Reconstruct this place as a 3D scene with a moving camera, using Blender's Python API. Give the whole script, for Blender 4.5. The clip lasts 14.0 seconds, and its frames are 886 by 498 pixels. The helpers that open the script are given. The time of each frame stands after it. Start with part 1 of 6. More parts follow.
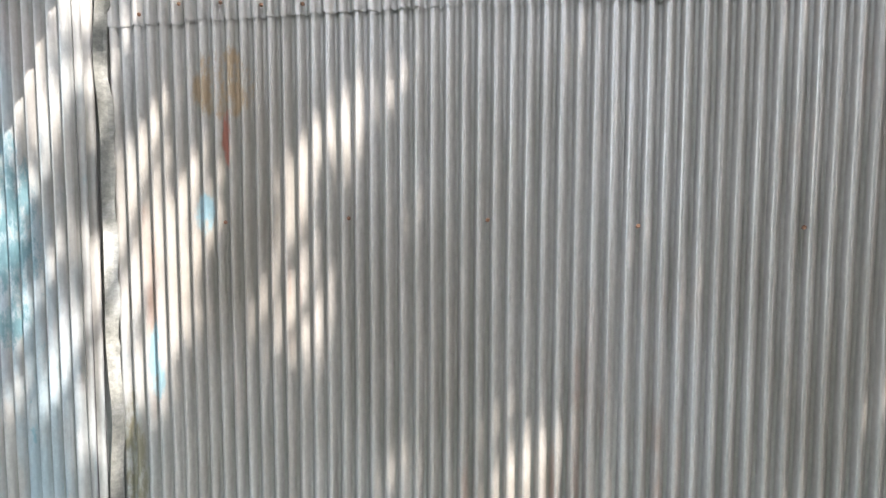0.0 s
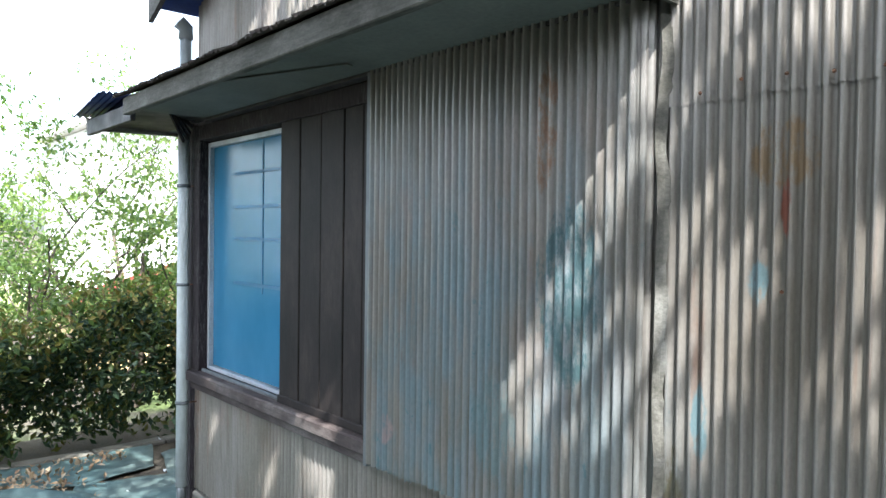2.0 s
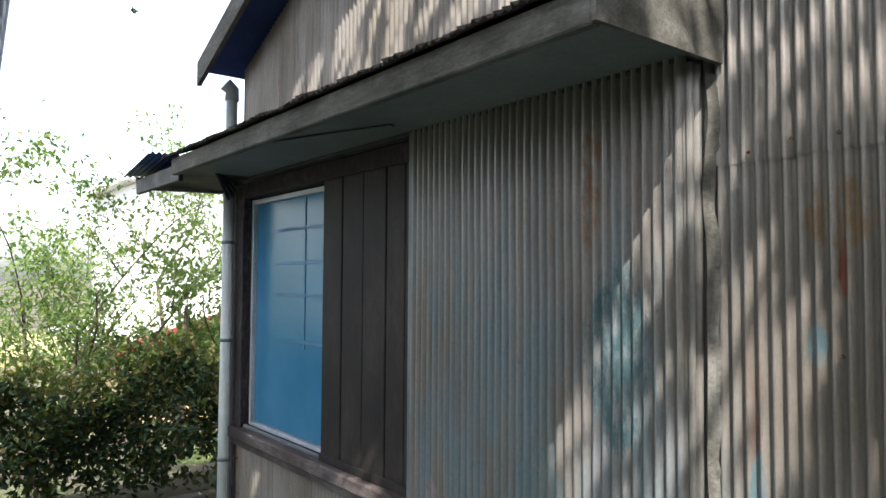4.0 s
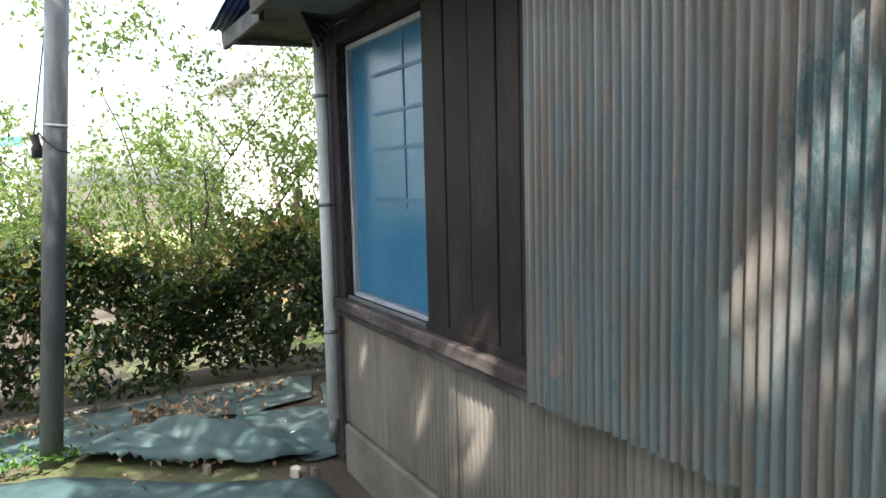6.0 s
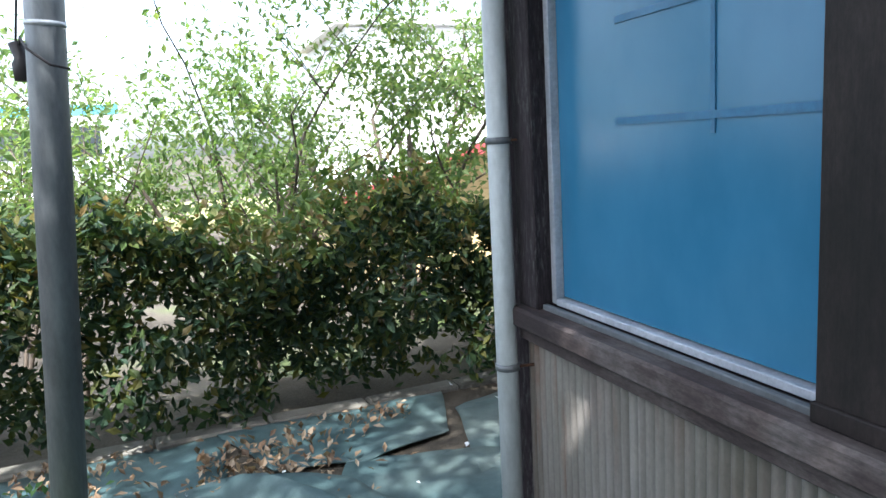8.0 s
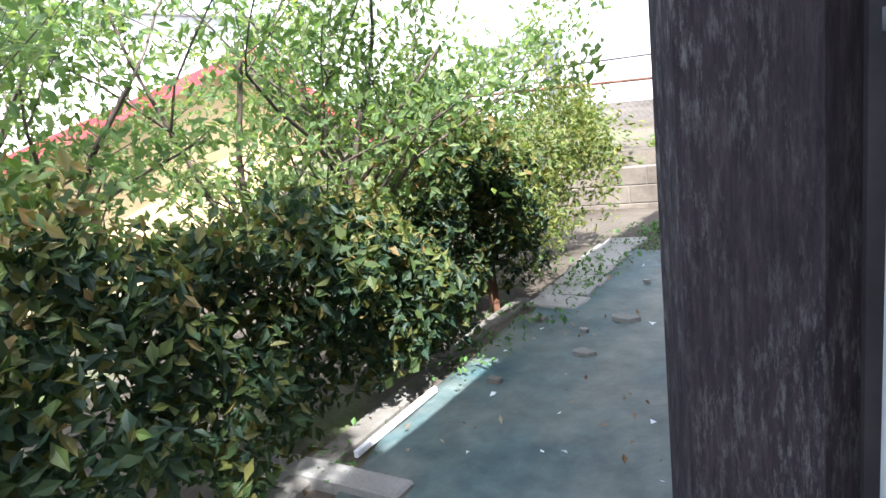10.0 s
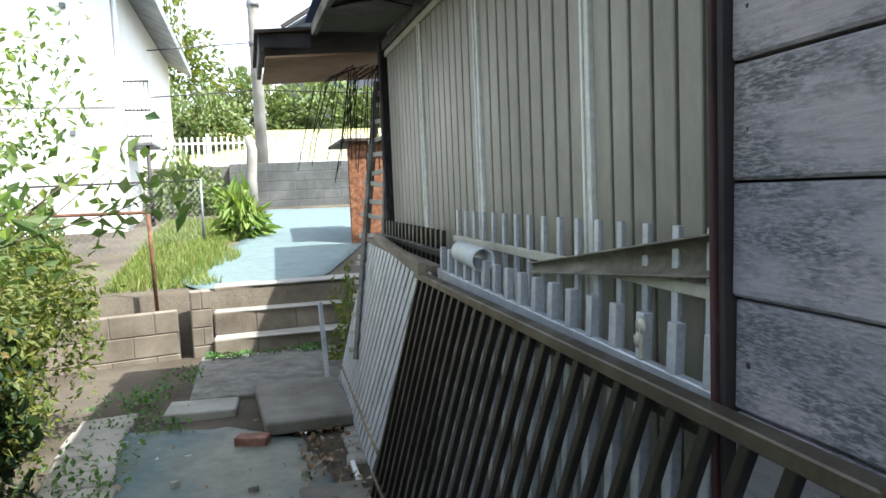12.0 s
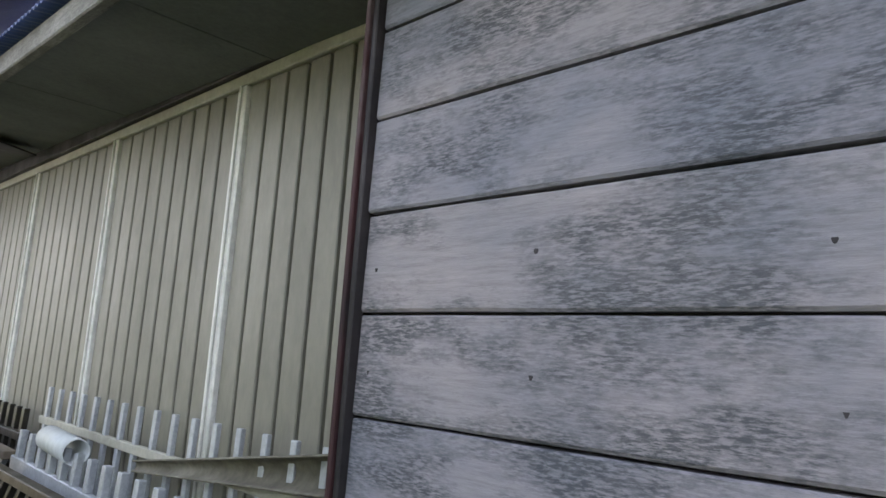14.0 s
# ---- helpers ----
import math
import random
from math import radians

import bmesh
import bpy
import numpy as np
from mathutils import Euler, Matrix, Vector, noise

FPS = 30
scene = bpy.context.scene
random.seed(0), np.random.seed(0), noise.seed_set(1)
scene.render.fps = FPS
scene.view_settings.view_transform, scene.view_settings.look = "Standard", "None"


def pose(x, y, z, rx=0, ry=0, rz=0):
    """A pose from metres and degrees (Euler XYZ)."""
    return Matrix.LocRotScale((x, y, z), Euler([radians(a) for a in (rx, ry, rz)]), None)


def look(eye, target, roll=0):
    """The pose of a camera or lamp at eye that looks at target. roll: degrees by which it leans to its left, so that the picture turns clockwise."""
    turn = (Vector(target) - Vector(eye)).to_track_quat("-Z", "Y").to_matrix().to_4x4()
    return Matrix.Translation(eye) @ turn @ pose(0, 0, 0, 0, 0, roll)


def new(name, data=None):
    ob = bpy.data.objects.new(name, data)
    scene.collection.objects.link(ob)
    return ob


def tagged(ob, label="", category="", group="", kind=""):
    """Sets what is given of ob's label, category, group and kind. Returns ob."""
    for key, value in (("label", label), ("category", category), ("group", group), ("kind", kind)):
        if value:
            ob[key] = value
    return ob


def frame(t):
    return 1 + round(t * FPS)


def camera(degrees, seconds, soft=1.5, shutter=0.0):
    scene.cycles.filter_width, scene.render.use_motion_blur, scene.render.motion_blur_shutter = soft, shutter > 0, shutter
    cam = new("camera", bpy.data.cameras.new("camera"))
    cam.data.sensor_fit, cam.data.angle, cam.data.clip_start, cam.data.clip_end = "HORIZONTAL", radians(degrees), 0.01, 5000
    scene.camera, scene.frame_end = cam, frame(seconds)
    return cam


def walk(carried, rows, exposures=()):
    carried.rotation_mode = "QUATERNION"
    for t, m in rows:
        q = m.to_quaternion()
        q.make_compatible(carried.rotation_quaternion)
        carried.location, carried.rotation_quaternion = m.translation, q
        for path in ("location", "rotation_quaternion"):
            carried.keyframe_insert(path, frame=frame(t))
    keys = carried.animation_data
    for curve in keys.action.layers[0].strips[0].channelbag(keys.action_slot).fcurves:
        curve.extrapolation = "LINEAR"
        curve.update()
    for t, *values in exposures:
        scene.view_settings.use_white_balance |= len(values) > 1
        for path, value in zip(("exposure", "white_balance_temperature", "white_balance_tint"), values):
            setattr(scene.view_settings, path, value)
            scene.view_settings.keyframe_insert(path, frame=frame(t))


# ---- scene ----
cam = camera(63.9, 14.0)
METRES, EYE, TILT, LEAN, TURN = 6.25, 1.62, 0.0, 0.0, 13.5
ROWS = [
    (0.0, 0.0, 0.0, 0.0, 0.01, -4.93, -0.16),
    (0.5, -0.0144, -0.0053, 0.0016, 12.33, -5.68, -0.35),
    (1.0, -0.0231, -0.0114, 0.0019, 22.96, -5.71, -0.5),
    (1.5, -0.0286, -0.017, 0.0024, 30.93, -4.18, -0.68),
    (2.0, -0.0288, -0.0179, 0.006, 35.53, -1.2, -0.78),
    (2.5, -0.029, -0.0217, 0.0134, 37.33, 2.64, -1.16),
    (5.0, -0.0439, -0.0092, 0.0054, 39.87, 1.22, 0.01),
    (5.5, -0.0591, 0.0157, -0.0087, 43.29, -3.38, 0.76),
    (6.0, -0.0845, 0.0418, -0.0201, 47.94, -5.87, 1.38),
    (6.5, -0.1339, 0.0757, -0.0311, 53.26, -7.45, 2.14),
    (7.0, -0.1826, 0.1187, -0.0379, 57.19, -8.15, 2.53),
    (9.5, -0.5522, 0.2051, -0.0409, 33.04, -10.79, 6.18),
    (10.0, -0.6027, 0.2492, -0.0446, 17.42, -11.83, 6.37),
    (10.5, -0.6502, 0.2969, -0.0459, 2.32, -11.09, 5.96),
    (11.0, -0.6743, 0.3481, -0.0401, -10.71, -9.9, 4.4),
    (11.5, -0.6837, 0.4052, -0.0336, -21.37, -8.12, 3.38),
    (12.0, -0.7092, 0.4276, -0.0299, -28.8, -4.9, 2.39),
    (12.5, -0.7306, 0.4286, -0.0231, -35.1, -0.5, -0.17),
    (13.0, -0.7355, 0.425, -0.0178, -40.52, 4.12, -2.2),
    (13.5, -0.7324, 0.416, -0.0078, -49.26, 10.34, -4.06),
    (14.0, -0.7241, 0.4231, -0.0155, -59.49, 9.06, -3.72),
]
EXPOSURES = [(0.0, 3.25, 6100, 9), (0.7, 2.8, 6000, 8), (1.5, 2.4, 5900, 5), (2.5, 2.2, 5900, 5), (5.0, 1.45, 6750, 10), (5.5, 1.75, 6850, 10), (6.2, 1.8, 6400, 7), (7.2, 1.85, 5800, 5), (9.5, 2.1, 5800, 13), (10.3, 2.3, 5800, 13), (11.0, 2.05, 6150, 8), (11.8, 1.7, 6200, 6), (12.5, 1.55, 6150, 7), (13.2, 1.55, 6200, 9), (14.0, 2.1, 6400, 13)]
walk(cam, [(t, pose(0, 0, EYE, TILT, LEAN, TURN) @ pose(METRES * x, METRES * y, METRES * z, 90 + pitch, roll, yaw)) for t, x, y, z, yaw, pitch, roll in ROWS],
     EXPOSURES)

# ---- light ----
SUN_DIR = Vector((-0.5, 0.40, -1.0)).normalized()
world = bpy.data.worlds.new("sky")
scene.world = world
world.use_nodes = True
wn = world.node_tree
sky = wn.nodes.new("ShaderNodeTexSky")
sky.sky_type = "NISHITA"
sky.sun_disc = False
sky.sun_elevation = math.asin(-SUN_DIR.z)
sky.sun_rotation = math.atan2(-SUN_DIR.x, -SUN_DIR.y)
sky.dust_density = 3.0
sky.ozone_density = 0.2
wn.nodes["Background"].inputs["Strength"].default_value = 0.15
haze = wn.nodes.new("ShaderNodeHueSaturation")
haze.inputs["Saturation"].default_value, haze.inputs["Value"].default_value = 0.5, 1.35
wn.links.new(sky.outputs["Color"], haze.inputs["Color"])
wn.links.new(haze.outputs["Color"], wn.nodes["Background"].inputs["Color"])
sun = new("sun", bpy.data.lights.new("sun", "SUN"))
sun.data.energy, sun.data.angle, sun.data.color = 5.0, radians(0.53), (1.0, 0.94, 0.85)
sun.matrix_world = look((0, 0, 20), Vector((0, 0, 20)) + SUN_DIR)


# ---- materials ----
def ramp(nt, fac, stops):
    n = nt.nodes.new("ShaderNodeValToRGB")
    while len(n.color_ramp.elements) < len(stops):
        n.color_ramp.elements.new(0.5)
    for e, (p, c) in zip(n.color_ramp.elements, stops):
        e.position = p
        e.color = (*c, 1) if len(c) == 3 else (c[0], c[0], c[0], 1)
    nt.links.new(fac, n.inputs["Fac"])
    return n.outputs["Color"]


def noise_tex(nt, scale, stretch=(1, 1, 1), detail=6, rough=0.6, coord="Object"):
    tc = nt.nodes.new("ShaderNodeTexCoord")
    mp = nt.nodes.new("ShaderNodeMapping")
    mp.inputs["Scale"].default_value = stretch
    n = nt.nodes.new("ShaderNodeTexNoise")
    n.inputs["Scale"].default_value = scale
    n.inputs["Detail"].default_value = detail
    n.inputs["Roughness"].default_value = rough
    nt.links.new(tc.outputs[coord], mp.inputs["Vector"])
    nt.links.new(mp.outputs["Vector"], n.inputs["Vector"])
    return n.outputs["Fac"]


def mixc(nt, fac, a, b, mode="MIX"):
    m = nt.nodes.new("ShaderNodeMix")
    m.data_type, m.blend_type = "RGBA", mode
    for sock, v in ((m.inputs[0], fac), (m.inputs[6], a), (m.inputs[7], b)):
        if isinstance(v, (int, float)):
            sock.default_value = v
        elif isinstance(v, tuple):
            sock.default_value = (*v, 1)
        else:
            nt.links.new(v, sock)
    return m.outputs[2]


def math_node(nt, op, a, b=0.5):
    m = nt.nodes.new("ShaderNodeMath")
    m.operation = op
    m.use_clamp = True
    for i, v in enumerate((a, b)):
        if isinstance(v, (int, float)):
            m.inputs[i].default_value = v
        else:
            nt.links.new(v, m.inputs[i])
    return m.outputs[0]


def base(name, rough=0.7, metal=0.0, spec=0.4):
    m = bpy.data.materials.new(name)
    m.use_nodes = True
    b = m.node_tree.nodes["Principled BSDF"]
    b.inputs["Roughness"].default_value = rough
    b.inputs["Metallic"].default_value = metal
    b.inputs["Specular IOR Level"].default_value = spec
    return m, m.node_tree, b


def bump(nt, b, height, strength=0.3, dist=0.01):
    n = nt.nodes.new("ShaderNodeBump")
    n.inputs["Strength"].default_value = strength
    n.inputs["Distance"].default_value = dist
    nt.links.new(height, n.inputs["Height"])
    nt.links.new(n.outputs["Normal"], b.inputs["Normal"])


def weathered(name, dark, mid, light, scale=3.0, stretch=(1, 1, 1), rough=0.75, grain=60.0, vary=0.12, bump_s=0.25, metal=0.0, spec=0.35, coord="Object"):
    """A worn surface: large stains, fine grain, a slight change from piece to piece."""
    m, nt, b = base(name, rough, metal, spec)
    big = noise_tex(nt, scale, stretch, coord=coord)
    fine = noise_tex(nt, grain, stretch, 4, 0.7, coord)
    col = ramp(nt, big, [(0.28, dark), (0.5, mid), (0.72, light)])
    col = mixc(nt, 0.45, col, ramp(nt, fine, [(0.3, (0.45,)), (0.7, (1.0,))]), "MULTIPLY")
    info = nt.nodes.new("ShaderNodeObjectInfo")
    v = ramp(nt, info.outputs["Random"], [(0.0, (1 - vary,)), (1.0, (1.0,))])
    col = mixc(nt, 1.0, col, v, "MULTIPLY")
    nt.links.new(col, b.inputs["Base Color"])
    rr = ramp(nt, big, [(0.3, (min(1, rough + 0.12),)), (0.7, (max(0.1, rough - 0.12),))])
    nt.links.new(rr, b.inputs["Roughness"])
    bump(nt, b, fine, bump_s, 0.004)
    return m


def corrugated_paint():
    """Old taupe paint on corrugated sheet, with bluish chalky stains, bare teal scabs, rust runs, grimy streaks and
    shade painted into the wave valleys.
    """
    m, nt, b = base("corrugated_paint", 0.4, 0.4, 0.5)
    big = noise_tex(nt, 2.2, (1, 1, 0.45))
    streak = noise_tex(nt, 16.0, (1, 1, 0.06), 5, 0.65)
    fine = noise_tex(nt, 130.0, (1, 1, 0.5), 3, 0.7)
    col = ramp(nt, big, [(0.3, (0.175, 0.15, 0.125)), (0.5, (0.255, 0.23, 0.21)), (0.72, (0.32, 0.295, 0.285))])
    col = mixc(nt, ramp(nt, streak, [(0.45, (0.0,)), (0.68, (0.55,))]), col, (0.14, 0.122, 0.10))
    geo = nt.nodes.new("ShaderNodeNewGeometry")
    sep = nt.nodes.new("ShaderNodeSeparateXYZ")
    nt.links.new(geo.outputs["Position"], sep.inputs["Vector"])
    # bluish old coat on the shutter-box sheets
    zone = nt.nodes.new("ShaderNodeMapRange")
    zone.inputs[1].default_value, zone.inputs[2].default_value, zone.inputs[3].default_value, zone.inputs[4].default_value = -0.95, -1.35, 0.0, 0.6
    nt.links.new(sep.outputs["X"], zone.inputs[0])
    low = nt.nodes.new("ShaderNodeMapRange")
    low.inputs[1].default_value, low.inputs[2].default_value, low.inputs[3].default_value, low.inputs[4].default_value = 2.2, 1.5, 0.0, 1.0
    nt.links.new(sep.outputs["Z"], low.inputs[0])
    floor_ = nt.nodes.new("ShaderNodeMapRange")
    floor_.inputs[1].default_value, floor_.inputs[2].default_value = 0.78, 0.84
    nt.links.new(sep.outputs["Z"], floor_.inputs[0])
    blue_n = ramp(nt, noise_tex(nt, 8.0, (1.5, 1, 0.28)), [(0.42, (0.1,)), (0.6, (1.0,))])
    mask = math_node(nt, "MULTIPLY", math_node(nt, "MULTIPLY", zone.outputs[0], low.outputs[0]), math_node(nt, "MULTIPLY", blue_n, floor_.outputs[0]))
    col = mixc(nt, mask, col, (0.125, 0.225, 0.285))
    pink = math_node(nt, "MULTIPLY", ramp(nt, noise_tex(nt, 4.5, (1.2, 1, 0.6)), [(0.52, (0.0,)), (0.64, (0.3,))]), zone.outputs[0])
    col = mixc(nt, pink, col, (0.3, 0.225, 0.22))
    scab = ramp(nt, noise_tex(nt, 20.0, (1, 1, 0.5), 8, 0.75), [(0.60, (0.0,)), (0.64, (1.0,))])
    col = mixc(nt, math_node(nt, "MULTIPLY", scab, math_node(nt, "ADD", mask, 0.05)), col, (0.06, 0.16, 0.19))
    rust_n = math_node(nt, "MULTIPLY", ramp(nt, noise_tex(nt, 9.0, (1.6, 1, 0.10), 4), [(0.56, (0.0,)), (0.66, (1.0,))]),
                       ramp(nt, noise_tex(nt, 1.7), [(0.52, (0.0,)), (0.62, (1.0,))]))
    col = mixc(nt, math_node(nt, "MULTIPLY", rust_n, 0.45), col, (0.20, 0.075, 0.03))
    # shade painted into the wave valleys, broken up by noise like dirt
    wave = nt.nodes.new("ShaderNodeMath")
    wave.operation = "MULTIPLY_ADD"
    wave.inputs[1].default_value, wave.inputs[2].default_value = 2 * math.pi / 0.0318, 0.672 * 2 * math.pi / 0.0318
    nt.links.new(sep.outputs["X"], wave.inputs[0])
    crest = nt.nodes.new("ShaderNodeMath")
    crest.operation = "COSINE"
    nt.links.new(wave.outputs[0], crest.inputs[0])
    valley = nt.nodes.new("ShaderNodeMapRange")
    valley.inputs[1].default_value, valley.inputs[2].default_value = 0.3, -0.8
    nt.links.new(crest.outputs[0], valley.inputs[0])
    valley_shade = math_node(nt, "MULTIPLY", valley.outputs[0], ramp(nt, noise_tex(nt, 6.0, (2, 1, 0.3), 6, 0.7), [(0.3, (0.2,)), (0.6, (0.65,))]))
    col = mixc(nt, valley_shade, col, (0.085, 0.078, 0.064))
    ragged = noise_tex(nt, 26.0, (1, 1, 0.4), 8, 0.75)
    for sx, sz, rx, rz, tint, much in ((-1.33, 1.50, 0.17, 0.42, (0.06, 0.112, 0.125), 0.9), (-1.6, 1.1, 0.16, 0.25, (0.12, 0.185, 0.2), 0.6), (-0.87, 1.56, 0.035, 0.09, (0.14, 0.2, 0.22), 1.0), (-1.0, 1.22, 0.03, 0.2, (0.14, 0.2, 0.22), 1.0),
                                       (-0.82, 1.84, 0.13, 0.13, (0.16, 0.10, 0.045), 0.8), (-0.81, 1.73, 0.022, 0.12, (0.16, 0.045, 0.025), 0.9), (-1.42, 1.95, 0.06, 0.3, (0.19, 0.09, 0.04), 0.7), (-2.13, 0.98, 0.07, 0.09, (0.36, 0.24, 0.235), 0.6),
                                       (-1.07, 0.95, 0.05, 0.35, (0.10, 0.085, 0.045), 0.8)):
        dx = nt.nodes.new("ShaderNodeVectorMath")
        dx.operation = "SUBTRACT"
        nt.links.new(geo.outputs["Position"], dx.inputs[0])
        dx.inputs[1].default_value = (sx, 1.36, sz)
        sc = nt.nodes.new("ShaderNodeVectorMath")
        sc.operation = "MULTIPLY"
        nt.links.new(dx.outputs[0], sc.inputs[0])
        sc.inputs[1].default_value = (1 / rx, 0.0, 1 / rz)
        ln = nt.nodes.new("ShaderNodeVectorMath")
        ln.operation = "LENGTH"
        nt.links.new(sc.outputs[0], ln.inputs[0])
        near = ramp(nt, math_node(nt, "MULTIPLY", ln.outputs["Value"], 0.5), [(0.25, (1.0,)), (0.6, (0.0,))])
        patch = ramp(nt, math_node(nt, "MULTIPLY", near, math_node(nt, "ADD", ragged, 0.12)), [(0.54, (0.0,)), (0.66, (much,))])
        col = mixc(nt, patch, col, tint)
    col = mixc(nt, 0.35, col, ramp(nt, fine, [(0.3, (0.55,)), (0.65, (1.0,))]), "MULTIPLY")
    nt.links.new(col, b.inputs["Base Color"])
    nt.links.new(ramp(nt, streak, [(0.3, (0.28,)), (0.7, (0.55,))]), b.inputs["Roughness"])
    bump(nt, b, fine, 0.2, 0.002)
    return m


def plank_wood(name, dark, mid, light, axis, rough=0.8, blotch=0.75):
    """Weathered wood with the grain along an axis (0, 1 or 2)."""
    m, nt, b = base(name, rough, 0.0, 0.3)
    st = [1.0, 1.0, 1.0]
    st[axis] = 0.1
    grain = noise_tex(nt, 90.0, tuple(st), 6, 0.7)
    st2 = [1.0, 1.0, 1.0]
    st2[axis] = 0.5
    stain = noise_tex(nt, 5.5, tuple(st2), 8, 0.68)
    col = ramp(nt, stain, [(0.38, dark), (0.52, mid), (0.65, light)])
    col = mixc(nt, blotch, col, ramp(nt, grain, [(0.32, (0.5,)), (0.5, (0.88,)), (0.7, (1.12,))]), "MULTIPLY")
    speck = noise_tex(nt, 160.0, tuple(0.35 if i == axis else 1.0 for i in range(3)), 3, 0.8)
    col = mixc(nt, 0.55, col, ramp(nt, speck, [(0.38, (0.55,)), (0.6, (1.08,))]), "MULTIPLY")
    knots = ramp(nt, noise_tex(nt, 11.0, tuple(0.45 if i == axis else 1.0 for i in range(3)), 7, 0.8), [(0.62, (1.0,)), (0.74, (0.5,))])
    col = mixc(nt, 0.8, col, knots, "MULTIPLY")
    info = nt.nodes.new("ShaderNodeObjectInfo")
    col = mixc(nt, 1.0, col, ramp(nt, info.outputs["Random"], [(0.0, (0.86, 0.87, 0.9)), (1.0, (1.0, 1.0, 1.0))]), "MULTIPLY")
    nt.links.new(col, b.inputs["Base Color"])
    bump(nt, b, grain, 0.35, 0.003)
    return m


def board_paint():
    """Chalky mauve-grey paint on sawn boards, rubbed through to dark crazed wood in patches."""
    m, nt, b = base("grey_board", 0.8, 0.0, 0.3)
    broad = noise_tex(nt, 2.6, (1, 0.6, 1), 5, 0.6)
    saw = noise_tex(nt, 150.0, (1, 0.07, 1), 5, 0.7)
    craze = noise_tex(nt, 260.0, (1, 0.2, 1), 5, 0.65)
    worn = noise_tex(nt, 6.5, (1, 0.4, 1), 9, 0.72)
    col = ramp(nt, broad, [(0.34, (0.20, 0.21, 0.245)), (0.5, (0.285, 0.27, 0.29)), (0.66, (0.385, 0.345, 0.35))])
    col = mixc(nt, 0.6, col, ramp(nt, saw, [(0.3, (0.6,)), (0.5, (0.95,)), (0.7, (1.12,))]), "MULTIPLY")
    bare = math_node(nt, "MULTIPLY", ramp(nt, worn, [(0.44, (0.08,)), (0.58, (1.0,))]), ramp(nt, craze, [(0.4, (0.15,)), (0.56, (1.0,))]))
    col = mixc(nt, math_node(nt, "MULTIPLY", bare, 0.95), col, (0.075, 0.08, 0.088))
    flake = ramp(nt, noise_tex(nt, 34.0, (1, 0.5, 1), 8, 0.8), [(0.70, (0.0,)), (0.73, (0.4,))])
    col = mixc(nt, flake, col, (0.5, 0.47, 0.45))
    info = nt.nodes.new("ShaderNodeObjectInfo")
    col = mixc(nt, 1.0, col, ramp(nt, info.outputs["Random"], [(0.0, (0.86, 0.88, 0.93)), (1.0, (1.04, 1.0, 0.98))]), "MULTIPLY")
    nt.links.new(col, b.inputs["Base Color"])
    bump(nt, b, math_node(nt, "MULTIPLY", saw, craze), 0.5, 0.003)
    return m


def post_wood():
    """Nearly black old timber with pale silvery flakes along the grain."""
    m, nt, b = base("old_post_wood", 0.85, 0.0, 0.3)
    grain = noise_tex(nt, 110.0, (1, 1, 0.09), 6, 0.75)
    flake = noise_tex(nt, 95.0, (1, 1, 0.2), 8, 0.8)
    zone = noise_tex(nt, 4.0, (1, 1, 0.5), 6, 0.65)
    col = ramp(nt, grain, [(0.35, (0.009, 0.006, 0.008)), (0.55, (0.024, 0.017, 0.020)), (0.72, (0.045, 0.036, 0.038))])
    pale = math_node(nt, "MULTIPLY", ramp(nt, flake, [(0.5, (0.0,)), (0.62, (1.0,))]), ramp(nt, zone, [(0.42, (0.06,)), (0.62, (0.75,))]))
    col = mixc(nt, pale, col, (0.14, 0.135, 0.13))
    nt.links.new(col, b.inputs["Base Color"])
    bump(nt, b, flake, 0.6, 0.004)
    return m


def leaf_mat(name, tints, trans=0.35):
    m, nt, b = base(name, 0.55, 0.0, 0.28)
    geo = nt.nodes.new("ShaderNodeNewGeometry")
    col = ramp(nt, geo.outputs["Random Per Island"], [(i / (len(tints) - 1), c) for i, c in enumerate(tints)])
    col = mixc(nt, 0.5, col, ramp(nt, noise_tex(nt, 2.5), [(0.3, (0.6,)), (0.7, (1.1,))]), "MULTIPLY")
    nt.links.new(col, b.inputs["Base Color"])
    t = nt.nodes.new("ShaderNodeBsdfTranslucent")
    nt.links.new(mixc(nt, 1.0, col, (1.3, 1.35, 0.7), "MULTIPLY"), t.inputs["Color"])
    mx = nt.nodes.new("ShaderNodeMixShader")
    mx.inputs["Fac"].default_value = trans
    nt.links.new(b.outputs[0], mx.inputs[1])
    nt.links.new(t.outputs[0], mx.inputs[2])
    nt.links.new(mx.outputs[0], nt.nodes["Material Output"].inputs["Surface"])
    return m


